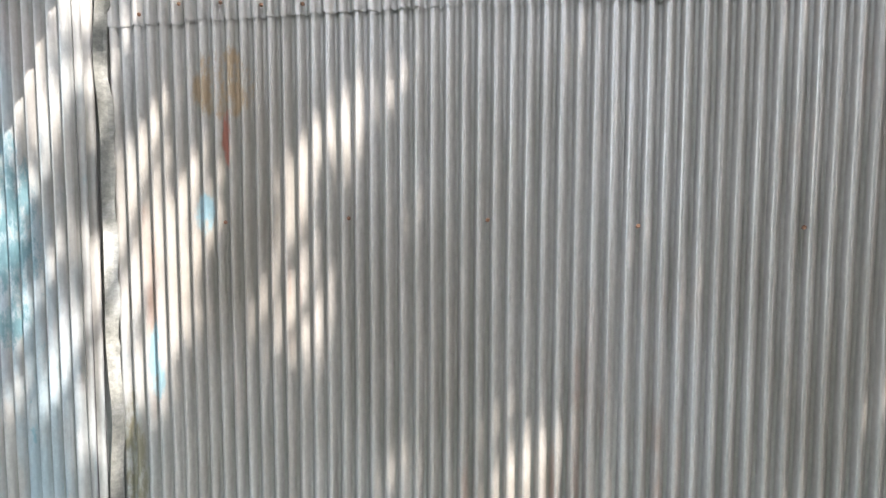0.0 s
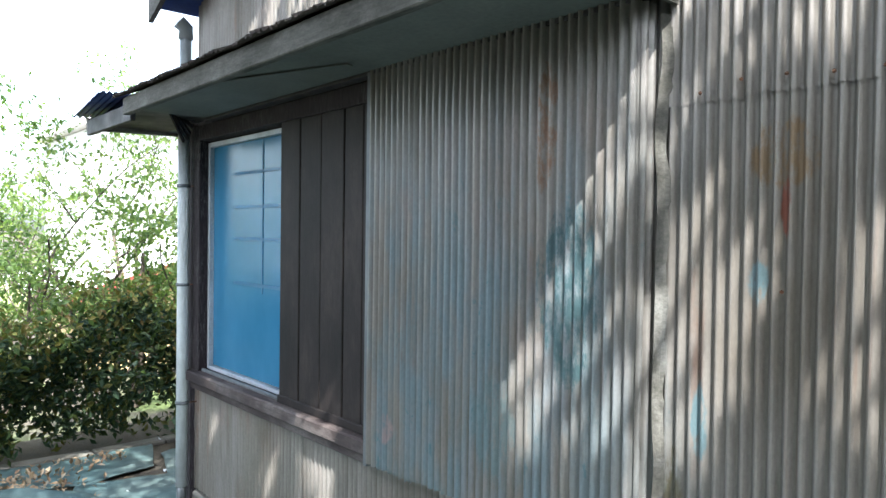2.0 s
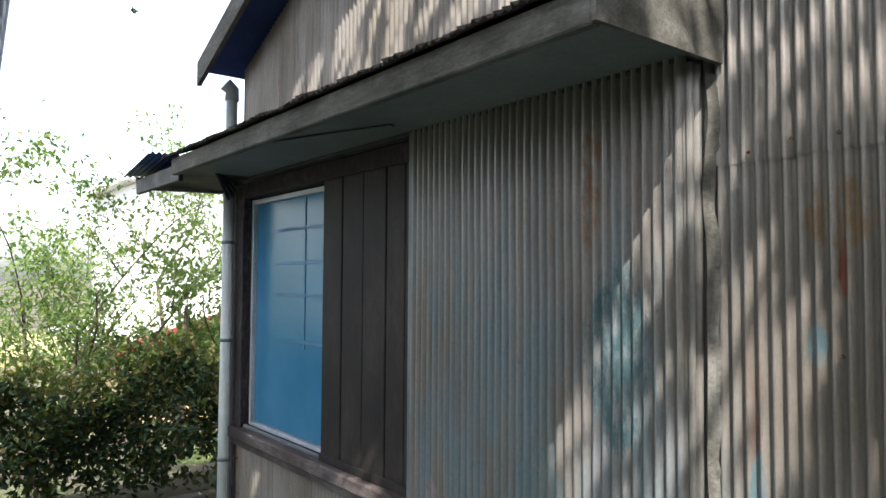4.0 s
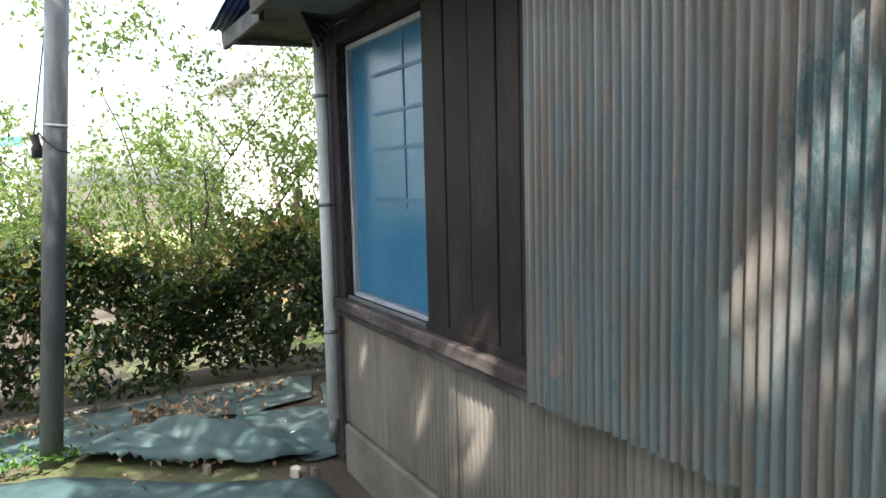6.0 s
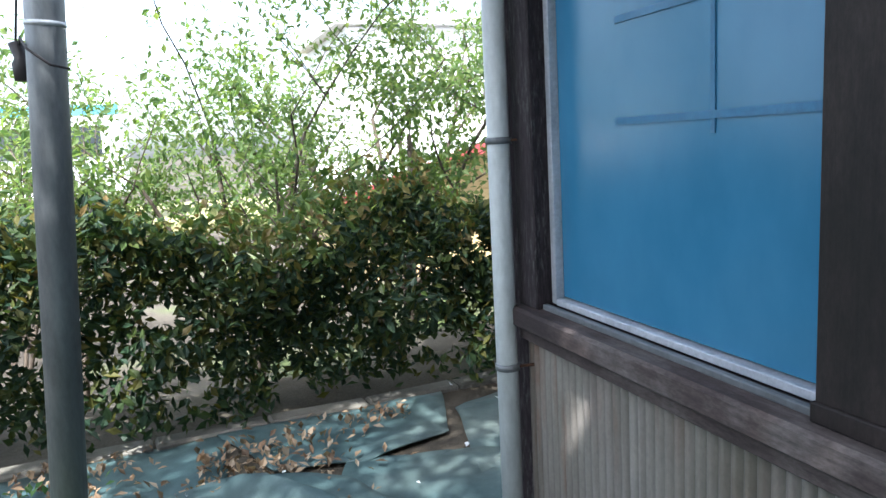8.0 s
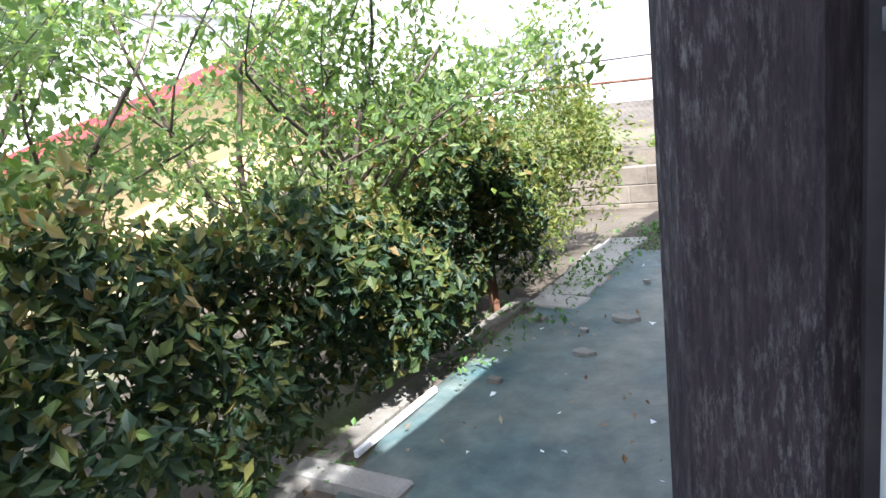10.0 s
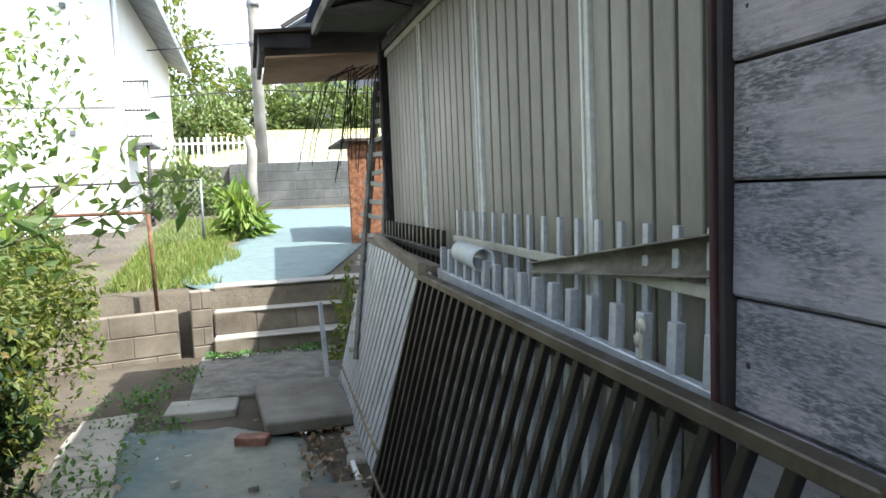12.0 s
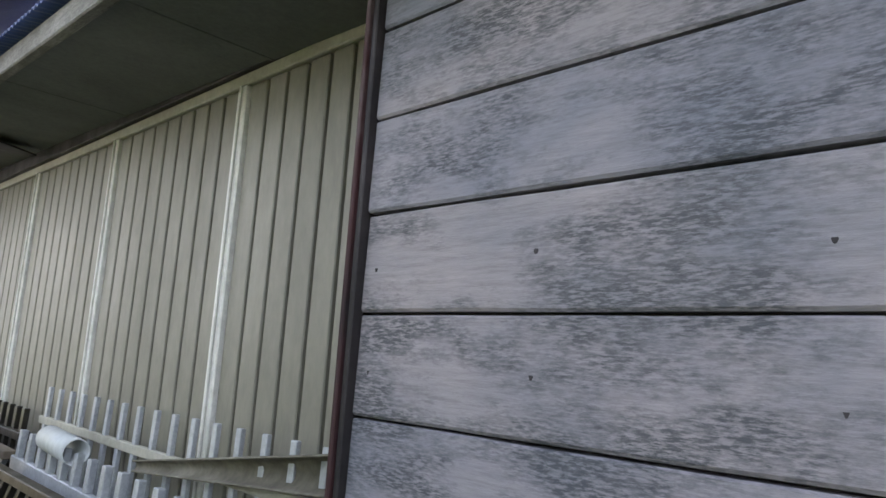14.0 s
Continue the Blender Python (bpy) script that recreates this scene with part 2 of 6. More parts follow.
def tarp_mat():
    """Blue-green weed-control cloth, muddy where it is trodden."""
    m, nt, b = base("weed_cloth", 0.6, 0.0, 0.35)
    big = noise_tex(nt, 1.3, (1, 0.6, 1), 8, 0.62)
    mid = noise_tex(nt, 7.0, (1, 1, 1), 6, 0.65)
    fine = noise_tex(nt, 220.0, (1, 1, 1), 3)
    col = ramp(nt, mid, [(0.3, (0.028, 0.06, 0.066)), (0.6, (0.052, 0.098, 0.105)), (0.8, (0.088, 0.14, 0.146))])
    geo = nt.nodes.new("ShaderNodeNewGeometry")
    sep = nt.nodes.new("ShaderNodeSeparateXYZ")
    nt.links.new(geo.outputs["Position"], sep.inputs["Vector"])
    trod = nt.nodes.new("ShaderNodeMapRange")
    trod.inputs[1].default_value, trod.inputs[2].default_value, trod.inputs[3].default_value = 1.0, 3.2, 0.12
    nt.links.new(sep.outputs["Y"], trod.inputs[0])
    fresh = nt.nodes.new("ShaderNodeMapRange")
    fresh.inputs[1].default_value, fresh.inputs[2].default_value, fresh.inputs[3].default_value, fresh.inputs[4].default_value = 8.0, 9.0, 1.0, 0.1
    nt.links.new(sep.outputs["Y"], fresh.inputs[0])
    mud = math_node(nt, "MULTIPLY", fresh.outputs[0], ramp(nt, big, [(0.40, (0.0,)), (0.6, (0.6,))]))
    mud = math_node(nt, "MULTIPLY", mud, trod.outputs[0])
    col = mixc(nt, mud, col, ramp(nt, mid, [(0.3, (0.14, 0.135, 0.105)), (0.7, (0.25, 0.24, 0.19))]))
    way = nt.nodes.new("ShaderNodeMath")
    way.operation = "ABSOLUTE"
    off = nt.nodes.new("ShaderNodeMath")
    off.operation = "ADD"
    off.inputs[1].default_value = 5.0
    nt.links.new(sep.outputs["X"], off.inputs[0])
    nt.links.new(off.outputs[0], way.inputs[0])
    mid_way = math_node(nt, "MULTIPLY", ramp(nt, way.outputs[0], [(0.2, (0.45,)), (0.42, (0.0,))]), trod.outputs[0])
    mid_way = math_node(nt, "MULTIPLY", math_node(nt, "MULTIPLY", mid_way, fresh.outputs[0]), ramp(nt, big, [(0.32, (0.2,)), (0.55, (1.0,))]))
    col = mixc(nt, mid_way, col, ramp(nt, mid, [(0.3, (0.13, 0.125, 0.1)), (0.7, (0.24, 0.235, 0.195))]))
    # paler on the terrace: the glare of full sun is put into the colour
    sunlit_pale = nt.nodes.new("ShaderNodeMapRange")
    sunlit_pale.inputs[1].default_value, sunlit_pale.inputs[2].default_value = 8.6, 8.9
    nt.links.new(sep.outputs["Y"], sunlit_pale.inputs[0])
    col = mixc(nt, math_node(nt, "MULTIPLY", sunlit_pale.outputs[0], ramp(nt, mid, [(0.3, (0.5,)), (0.6, (0.95,))])), col, (0.12, 0.165, 0.17))
    col = mixc(nt, 0.4, col, ramp(nt, fine, [(0.3, (0.6,)), (0.7, (1.0,))]), "MULTIPLY")
    nt.links.new(col, b.inputs["Base Color"])
    bump(nt, b, mid, 0.5, 0.012)
    return m


def ground_mat():
    """Soil, grit and dry litter; grass further off."""
    m, nt, b = base("soil", 0.95, 0.0, 0.2)
    big = noise_tex(nt, 0.5, (1, 1, 1), 8)
    fine = noise_tex(nt, 40.0, (1, 1, 1), 5, 0.75)
    col = ramp(nt, big, [(0.38, (0.05, 0.04, 0.03)), (0.55, (0.105, 0.09, 0.07)), (0.68, (0.1, 0.13, 0.045))])
    col = mixc(nt, 0.6, col, ramp(nt, fine, [(0.3, (0.4,)), (0.7, (1.15,))]), "MULTIPLY")
    nt.links.new(col, b.inputs["Base Color"])
    bump(nt, b, fine, 0.6, 0.02)
    return m


def glass_mat():
    """Blue-tinted frosted film on a pane."""
    m, nt, b = base("blue_glass", 0.2, 0.0, 0.4)
    n = noise_tex(nt, 3.0, (1, 1, 0.6))
    nt.links.new(ramp(nt, n, [(0.3, (0.028, 0.135, 0.245)), (0.7, (0.048, 0.175, 0.30))]), b.inputs["Base Color"])
    return m


CORR = corrugated_paint()
BOARD = board_paint()
DARKWOOD = plank_wood("dark_wood", (0.011, 0.008, 0.007), (0.020, 0.014, 0.013), (0.036, 0.026, 0.023), 2, 0.7)
POSTWOOD = post_wood()
SILLWOOD = plank_wood("sill_wood", (0.035, 0.025, 0.025), (0.070, 0.052, 0.049), (0.140, 0.119, 0.112), 0, 0.8)
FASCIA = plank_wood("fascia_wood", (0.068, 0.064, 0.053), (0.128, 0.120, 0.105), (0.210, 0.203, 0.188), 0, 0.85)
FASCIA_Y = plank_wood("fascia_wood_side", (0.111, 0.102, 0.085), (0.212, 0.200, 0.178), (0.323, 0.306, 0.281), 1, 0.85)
SOFFIT = weathered("soffit_board", (0.091, 0.098, 0.091), (0.133, 0.140, 0.130), (0.168, 0.171, 0.161), 1.6, rough=0.85)
PORCHWOOD = weathered("porch_soffit", (0.2, 0.11, 0.06), (0.36, 0.22, 0.13), (0.45, 0.3, 0.2), 1.8, rough=0.8)
ROOF = weathered("rusty_roof", (0.032, 0.028, 0.024), (0.060, 0.044, 0.036), (0.096, 0.080, 0.068), 3.0, rough=0.75, metal=0.2)
BLUEROOF = weathered("blue_roof_sheet", (0.03, 0.05, 0.16), (0.05, 0.08, 0.24), (0.075, 0.11, 0.3), 2.0, rough=0.45, metal=0.2)
CONCRETE = weathered("old_concrete", (0.09, 0.085, 0.07), (0.15, 0.14, 0.12), (0.21, 0.2, 0.178), 2.6, rough=0.9, grain=80, bump_s=0.5)
CONC_LIGHT = weathered("pale_concrete", (0.180, 0.173, 0.150), (0.270, 0.262, 0.240), (0.345, 0.338, 0.307), 2.0, rough=0.9, grain=90, bump_s=0.5)
BLOCK = weathered("brown_block", (0.112, 0.092, 0.072), (0.176, 0.148, 0.116), (0.240, 0.208, 0.168), 3.0, rough=0.9, grain=70, bump_s=0.5)
BLOCK_DARK = weathered("dark_block", (0.055, 0.06, 0.06), (0.09, 0.095, 0.095), (0.14, 0.145, 0.145), 1.8, rough=0.9, grain=50, bump_s=0.4)
GRAVELLY = weathered("exposed_aggregate", (0.085, 0.08, 0.07), (0.14, 0.134, 0.12), (0.2, 0.194, 0.175), 9.0, rough=0.95, grain=70, bump_s=0.8)
BEIGE = weathered("beige_siding_paint", (0.194, 0.184, 0.148), (0.241, 0.227, 0.184), (0.281, 0.266, 0.220), 1.4, (1, 1, 0.4), rough=0.5, grain=30, bump_s=0.1, spec=0.5)
CREAM = weathered("cream_trim_paint", (0.357, 0.340, 0.281), (0.468, 0.451, 0.383), (0.544, 0.527, 0.468), 3.0, rough=0.5, grain=40)
OLDBAR = weathered("old_brown_bar", (0.11, 0.085, 0.06), (0.2, 0.165, 0.125), (0.3, 0.26, 0.21), 6.0, (1, 0.2, 1), rough=0.75)
DIVIDER = weathered("off_white_divider", (0.72, 0.70, 0.64), (0.82, 0.805, 0.75), (0.86, 0.85, 0.8), 3.0, rough=0.45, grain=40, bump_s=0.1)
ALU_WHITE = weathered("white_aluminium", (0.357, 0.383, 0.425), (0.493, 0.518, 0.561), (0.595, 0.620, 0.663), 5.0, rough=0.4, metal=0.25, grain=80, bump_s=0.1, spec=0.5)
ALU_BROWN = weathered("brown_aluminium", (0.018, 0.016, 0.014), (0.034, 0.03, 0.025), (0.065, 0.058, 0.048), 6.0, rough=0.4, metal=0.4, grain=80, bump_s=0.1, spec=0.5)
ALU_BRONZE = weathered("bronze_rail", (0.055, 0.045, 0.033), (0.09, 0.075, 0.055), (0.135, 0.118, 0.09), 6.0, rough=0.4, metal=0.4, grain=80, bump_s=0.1)
PVC = weathered("cream_pvc", (0.42, 0.43, 0.40), (0.60, 0.63, 0.64), (0.68, 0.71, 0.73), 2.0, (1, 1, 0.4), rough=0.45, grain=30, bump_s=0.08, spec=0.5)
PVC_GREY = weathered("grey_pvc", (0.27, 0.29, 0.3), (0.36, 0.385, 0.4), (0.44, 0.47, 0.49), 2.0, (1, 1, 0.4), rough=0.5, grain=30, bump_s=0.08)
GALV = weathered("galvanised_steel", (0.112, 0.120, 0.128), (0.176, 0.188, 0.200), (0.240, 0.252, 0.264), 4.0, (1, 1, 0.3), rough=0.5, metal=0.35, grain=60, bump_s=0.12)
RUST = weathered("rusty_steel", (0.05, 0.025, 0.015), (0.12, 0.055, 0.03), (0.2, 0.1, 0.055), 9.0, rough=0.9, grain=90, bump_s=0.5)
BLACKISH = weathered("dark_trim", (0.015, 0.013, 0.015), (0.03, 0.025, 0.027), (0.055, 0.045, 0.047), 6.0, rough=0.6, grain=50)
REDTRIM = weathered("peeling_red_trim", (0.02, 0.015, 0.017), (0.055, 0.018, 0.02), (0.17, 0.14, 0.14), 9.0, (1, 1, 0.3), rough=0.7, grain=60, bump_s=0.6)
WHITEWALL = weathered("white_render", (0.74, 0.75, 0.76), (0.8, 0.81, 0.82), (0.84, 0.84, 0.84), 0.7, rough=0.85, grain=40, bump_s=0.15)
YELLOWWALL = weathered("yellow_wall_paint", (0.6, 0.43, 0.2), (0.7, 0.52, 0.27), (0.76, 0.6, 0.34), 1.0, rough=0.85)
REDTILE = weathered("red_roof_paint", (0.32, 0.04, 0.045), (0.45, 0.07, 0.075), (0.52, 0.11, 0.11), 2.0, rough=0.6)
PALEROOF = weathered("pale_roof_sheet", (0.55, 0.53, 0.52), (0.68, 0.66, 0.65), (0.76, 0.74, 0.73), 1.0, rough=0.6)
WHITEPAINT = weathered("white_paint", (0.66, 0.68, 0.7), (0.76, 0.78, 0.8), (0.82, 0.83, 0.84), 3.0, rough=0.5, grain=40, bump_s=0.1)
DARKWALL = weathered("dark_house_wall", (0.030, 0.036, 0.051), (0.045, 0.054, 0.072), (0.060, 0.069, 0.090), 0.6, rough=0.7)
BARK = weathered("bark", (0.06, 0.045, 0.035), (0.11, 0.085, 0.065), (0.19, 0.16, 0.13), 9.0, (1, 1, 0.25), rough=0.95, grain=60, bump_s=0.7)
OSB = weathered("rusty_brown_panel", (0.07, 0.03, 0.018), (0.21, 0.085, 0.04), (0.34, 0.19, 0.11), 14.0, rough=0.8, grain=30, bump_s=0.4)
GLASS = glass_mat()
DARKGLASS = weathered("dark_window_glass", (0.02, 0.025, 0.03), (0.04, 0.05, 0.055), (0.06, 0.07, 0.075), 1.0, rough=0.12, spec=0.6)
PALEBLUE = weathered("carriage_blue", (0.1, 0.42, 0.6), (0.14, 0.5, 0.68), (0.2, 0.56, 0.72), 2.0, rough=0.4)
TARP = tarp_mat()
YARD_LEAF = leaf_mat("shading_leaves", [(0.045, 0.085, 0.03), (0.07, 0.12, 0.04), (0.1, 0.15, 0.05)], 0.2)
SOIL = ground_mat()
GRASS = leaf_mat("grass_blades", [(0.09, 0.15, 0.03), (0.14, 0.2, 0.04), (0.2, 0.24, 0.07), (0.22, 0.2, 0.09)])
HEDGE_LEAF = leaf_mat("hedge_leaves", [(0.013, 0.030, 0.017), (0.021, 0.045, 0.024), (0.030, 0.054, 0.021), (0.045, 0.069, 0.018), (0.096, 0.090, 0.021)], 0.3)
# lighter tints for the hedge top, with its sunlit look in the colour
HEDGE_TOP = leaf_mat("sunlit_young_hedge_leaves", [(0.045, 0.08, 0.026), (0.075, 0.115, 0.03), (0.13, 0.135, 0.035), (0.155, 0.105, 0.04)], 0.4)
TREE_LEAF = leaf_mat("tree_leaves", [(0.077, 0.132, 0.055), (0.121, 0.187, 0.072), (0.165, 0.231, 0.088), (0.220, 0.264, 0.110)], 0.6)
YELLOW_LEAF = leaf_mat("sunlit_shrub_leaves", [(0.060, 0.093, 0.025), (0.111, 0.145, 0.034), (0.170, 0.170, 0.043)], 0.4)
IVY_LEAF = leaf_mat("low_weed_leaves", [(0.04, 0.1, 0.03), (0.07, 0.15, 0.04), (0.1, 0.19, 0.05)], 0.35)
YELLOW_BROAD = leaf_mat("broad_shrub_leaves", [(0.09, 0.16, 0.03), (0.15, 0.23, 0.05), (0.24, 0.29, 0.08)], 0.4)
FAR_LEAF = leaf_mat("far_wood_leaves", [(0.07, 0.12, 0.04), (0.11, 0.15, 0.055), (0.16, 0.18, 0.08), (0.13, 0.2, 0.06)], 0.3)
DRY_LEAF = leaf_mat("dry_leaves", [(0.1, 0.06, 0.035), (0.19, 0.12, 0.07), (0.28, 0.2, 0.13), (0.34, 0.27, 0.2)], 0.15)


# ---- mesh helpers ----
def mesh_ob(name, verts, faces, mat, parent=None, smooth=False):
    me = bpy.data.meshes.new(name)
    me.from_pydata([tuple(v) for v in verts], [], faces)
    me.validate()
    me.update()
    bm = bmesh.new()
    bm.from_mesh(me)
    bmesh.ops.recalc_face_normals(bm, faces=bm.faces)
    bm.to_mesh(me)
    bm.free()
    me.materials.append(mat)
    if smooth:
        me.shade_smooth()
    ob = new(name, me)
    ob.parent = parent
    return ob


def raw_mesh(name, verts, faces, mat, parent=None, smooth=False):
    """As mesh_ob, without turning the normals, for large heaps of leaves."""
    me = bpy.data.meshes.new(name)
    me.from_pydata(verts, [], faces)
    me.update()
    me.materials.append(mat)
    if smooth:
        me.shade_smooth()
    ob = new(name, me)
    ob.parent = parent
    return ob


def box_bm(bm, x0, x1, y0, y1, z0, z1, m=None, bevel=0.0):
    g = bmesh.ops.create_cube(bm, size=1.0, matrix=Matrix.Translation(((x0 + x1) / 2, (y0 + y1) / 2, (z0 + z1) / 2)) @ Matrix.Diagonal((x1 - x0, y1 - y0, z1 - z0, 1)))
    vs = g["verts"]
    if bevel > 0:
        es = list({e for v in vs for e in v.link_edges})
        r = bmesh.ops.bevel(bm, geom=es, offset=bevel, segments=1, affect="EDGES")
        vs = list({v for f in r["faces"] for v in f.verts} | {v for v in vs if v.is_valid})
    if m is not None:
        bmesh.ops.transform(bm, matrix=m, verts=vs)
    return vs


def bm_ob(bm, name, mat, parent=None, smooth=False):
    me = bpy.data.meshes.new(name)
    bm.to_mesh(me)
    bm.free()
    me.materials.append(mat)
    if smooth:
        me.shade_smooth()
    ob = new(name, me)
    ob.parent = parent
    return ob


def box(name, x0, x1, y0, y1, z0, z1, mat, parent=None, bevel=0.004, m=None):
    bm = bmesh.new()
    box_bm(bm, x0, x1, y0, y1, z0, z1, m, bevel)
    return bm_ob(bm, name, mat, parent)


def beam_matrix(p, q, up=(0, 0, 1)):
    p, q = Vector(p), Vector(q)
    z = (q - p).normalized()
    x = Vector(up).cross(z)
    if x.length < 1e-4:
        x = Vector((1, 0, 0))
    x.normalize()
    y = z.cross(x)
    return Matrix.Translation(p) @ Matrix((x, y, z)).transposed().to_4x4()


def beam_bm(bm, p, q, w, h, bevel=0.003, up=(0, 0, 1)):
    box_bm(bm, -w / 2, w / 2, -h / 2, h / 2, 0, (Vector(q) - Vector(p)).length, beam_matrix(p, q, up), bevel)


def beam(name, p, q, w, h, mat, parent=None, bevel=0.003, up=(0, 0, 1)):
    bm = bmesh.new()
    beam_bm(bm, p, q, w, h, bevel, up)
    return bm_ob(bm, name, mat, parent)


def tube_geo(pts, radii, sides=8, cap=True):
    pts = [Vector(p) for p in pts]
    if isinstance(radii, (int, float)):
        radii = [radii] * len(pts)
    V, F = [], []
    side = None
    for i, p in enumerate(pts):
        d = (pts[min(i + 1, len(pts) - 1)] - pts[max(i - 1, 0)]).normalized()
        if side is None:
            side = d.orthogonal().normalized()
        side = (side - d * side.dot(d)).normalized()
        up = d.cross(side)
        for k in range(sides):
            a = 2 * math.pi * k / sides
            V.append(p + (side * math.cos(a) + up * math.sin(a)) * radii[i])
    for i in range(len(pts) - 1):
        for k in range(sides):
            F.append((i * sides + k, i * sides + (k + 1) % sides, (i + 1) * sides + (k + 1) % sides, (i + 1) * sides + k))
    if cap:
        F.append(tuple(range(sides - 1, -1, -1)))
        F.append(tuple((len(pts) - 1) * sides + k for k in range(sides)))
    return V, F


def tube(name, pts, r, mat, parent=None, sides=12, cap=True):
    V, F = tube_geo(pts, r, sides, cap)
    return mesh_ob(name, V, F, mat, parent, True)


def empty(name, at=(0, 0, 0)):
    ob = new(name)
    ob.location = at
    return ob


def under(parent, at, *obs):
    """Parents world-built parts under an Empty that stands at a place."""
    for o in obs:
        o.parent = parent
        o.matrix_parent_inverse = Matrix.Translation(at).inverted()


def merge_geo(parts):
    V, F = [], []
    for v, f in parts:
        n = len(V)
        V += [tuple(p) for p in v]
        F += [tuple(i + n for i in g) for g in f]
    return V, F


PITCH = 0.0318


def corrugated(name, u0, u1, z0, z1, depth, axis, sign, mat, parent=None, pitch=PITCH, amp=0.0095, rag=0.006, seed=0, top=None, bow=0.0):
    """A corrugated sheet along x (axis 0) or y (axis 1), with its waves upright; top: a function of u for a raked upper edge."""
    rnd = random.Random(seed)
    per = 6
    n = max(2, round((u1 - u0) / pitch * per))
    rows = 7
    V, F = [], []
    for i in range(n + 1):
        u = u0 + (u1 - u0) * i / n
        w = math.cos(2 * math.pi * (u + 0.672) / pitch) * amp
        zb = z0 + rnd.uniform(-rag, rag) * (0.5 + noise.noise((u * 3, seed, 0)))
        zt = (top(u) if top else z1)
        for j in range(rows + 1):
            z = zb + (zt - zb) * j / rows
            d = depth + sign * (w + 0.004 * noise.noise((u * 2.2, z * 2.2, seed + 0.5)) + bow * math.sin(math.pi * j / rows))
            du = 0.0015 * noise.noise((u * 3, z * 2.5, seed + 7.1))
            V.append((u + du, d, z) if axis == 0 else (d, u + du, z))
    for i in range(n):
        for j in range(rows):
            a = i * (rows + 1) + j
            F.append((a, a + rows + 1, a + rows + 2, a + 1))
    return raw_mesh(name, V, F, mat, parent, True)


def leaf_cloud(name, centres, normals, size, mat, parent=None, seed=1, droop=0.3, wide=0.45):
    """Many small folded leaves, each of four triangles, in one mesh."""
    rng = np.random.default_rng(seed)
    n = len(centres)
    c = np.asarray(centres, float)
    d = rng.normal(size=(n, 3))
    d[:, 2] -= droop
    d /= np.linalg.norm(d, axis=1)[:, None]
    nn = np.asarray(normals, float) + rng.normal(size=(n, 3)) * 0.55
    s = np.cross(d, nn)
    s /= np.linalg.norm(s, axis=1)[:, None] + 1e-9
    up = np.cross(s, d)
    L = size * rng.uniform(0.65, 1.3, n)[:, None]
    W = L * wide * rng.uniform(0.8, 1.3, n)[:, None]
    tip, root = c + d * L * 0.5, c - d * L * 0.5
    a = c + s * W * 0.5 + up * L * 0.10
    b = c - s * W * 0.5 + up * L * 0.10
    V = np.stack([root, a, tip, b], 1).reshape(-1, 3)
    i = np.arange(n)[:, None] * 4
    F = np.concatenate([i + np.array([[0, 1, 2]]), i + np.array([[0, 2, 3]])], 0)
    return raw_mesh(name, V.tolist(), F.tolist(), mat, parent)


# ---- ground ----
KERB = [(-2.5, -5.62), (0.27, -5.74), (1.88, -5.86), (4.3, -6.08), (6.4, -6.16), (8.6, -6.2)]


def kerb_x(y):
    for (y0, x0), (y1, x1) in zip(KERB, KERB[1:]):
        if y <= y1:
            return x0 + (x1 - x0) * (y - y0) / (y1 - y0)
    return KERB[-1][1]


def ground_z(x, y):
    if y > 8.93 and y < 60 and x > -14:
        z = 0.5 + 0.075 * min(y - 8.93, 9)
        return z
    z = -0.012 * max(0, min(y, 6.5)) - 0.01
    k = kerb_x(y) - 0.75
    if x < k:
        z -= 0.5 * min(1.0, (k - x) / 1.2) + 0.03 * min(20, max(0, k - x - 1.2))
    if x > -3:
        z += 0.05 * min(3, x + 3)
    return z + 0.012 * noise.noise((x * 2.1, y * 2.1, 0))


def build_ground():
    xs = [-900, -300, -120, -60, -40, -30, -22, -17, -14.01, -13.99, -12, -10.5, -9.2, -8.2, -7.6] + [-7.2 + 0.12 * i for i in range(30)] + [-3.6 + 0.5 * i for i in range(16)] + [6, 9, 14, 25, 60, 150, 400, 900]
    ys = [-900, -300, -100, -40, -20, -12, -8, -5, -3.5] + [-2.5 + 0.15 * i for i in range(76)] + [8.925, 8.935] + [9.2 + 0.4 * i for i in range(16)] + [16, 17.9, 20, 25, 30, 40, 59.9, 60.1, 120, 300, 900]
    xs, ys = sorted(set(xs)), sorted(set(ys))
    V = [(x, y, ground_z(x, y)) for x in xs for y in ys]
    m = len(ys)
    F = [(i * m + j, (i + 1) * m + j, (i + 1) * m + j + 1, i * m + j + 1) for i in range(len(xs) - 1) for j in range(m - 1)]
    g = raw_mesh("ground", V, F, SOIL, None, True)
    tagged(g, "bare brown soil with grit and thin grass", "ground", kind="structure")


build_ground()


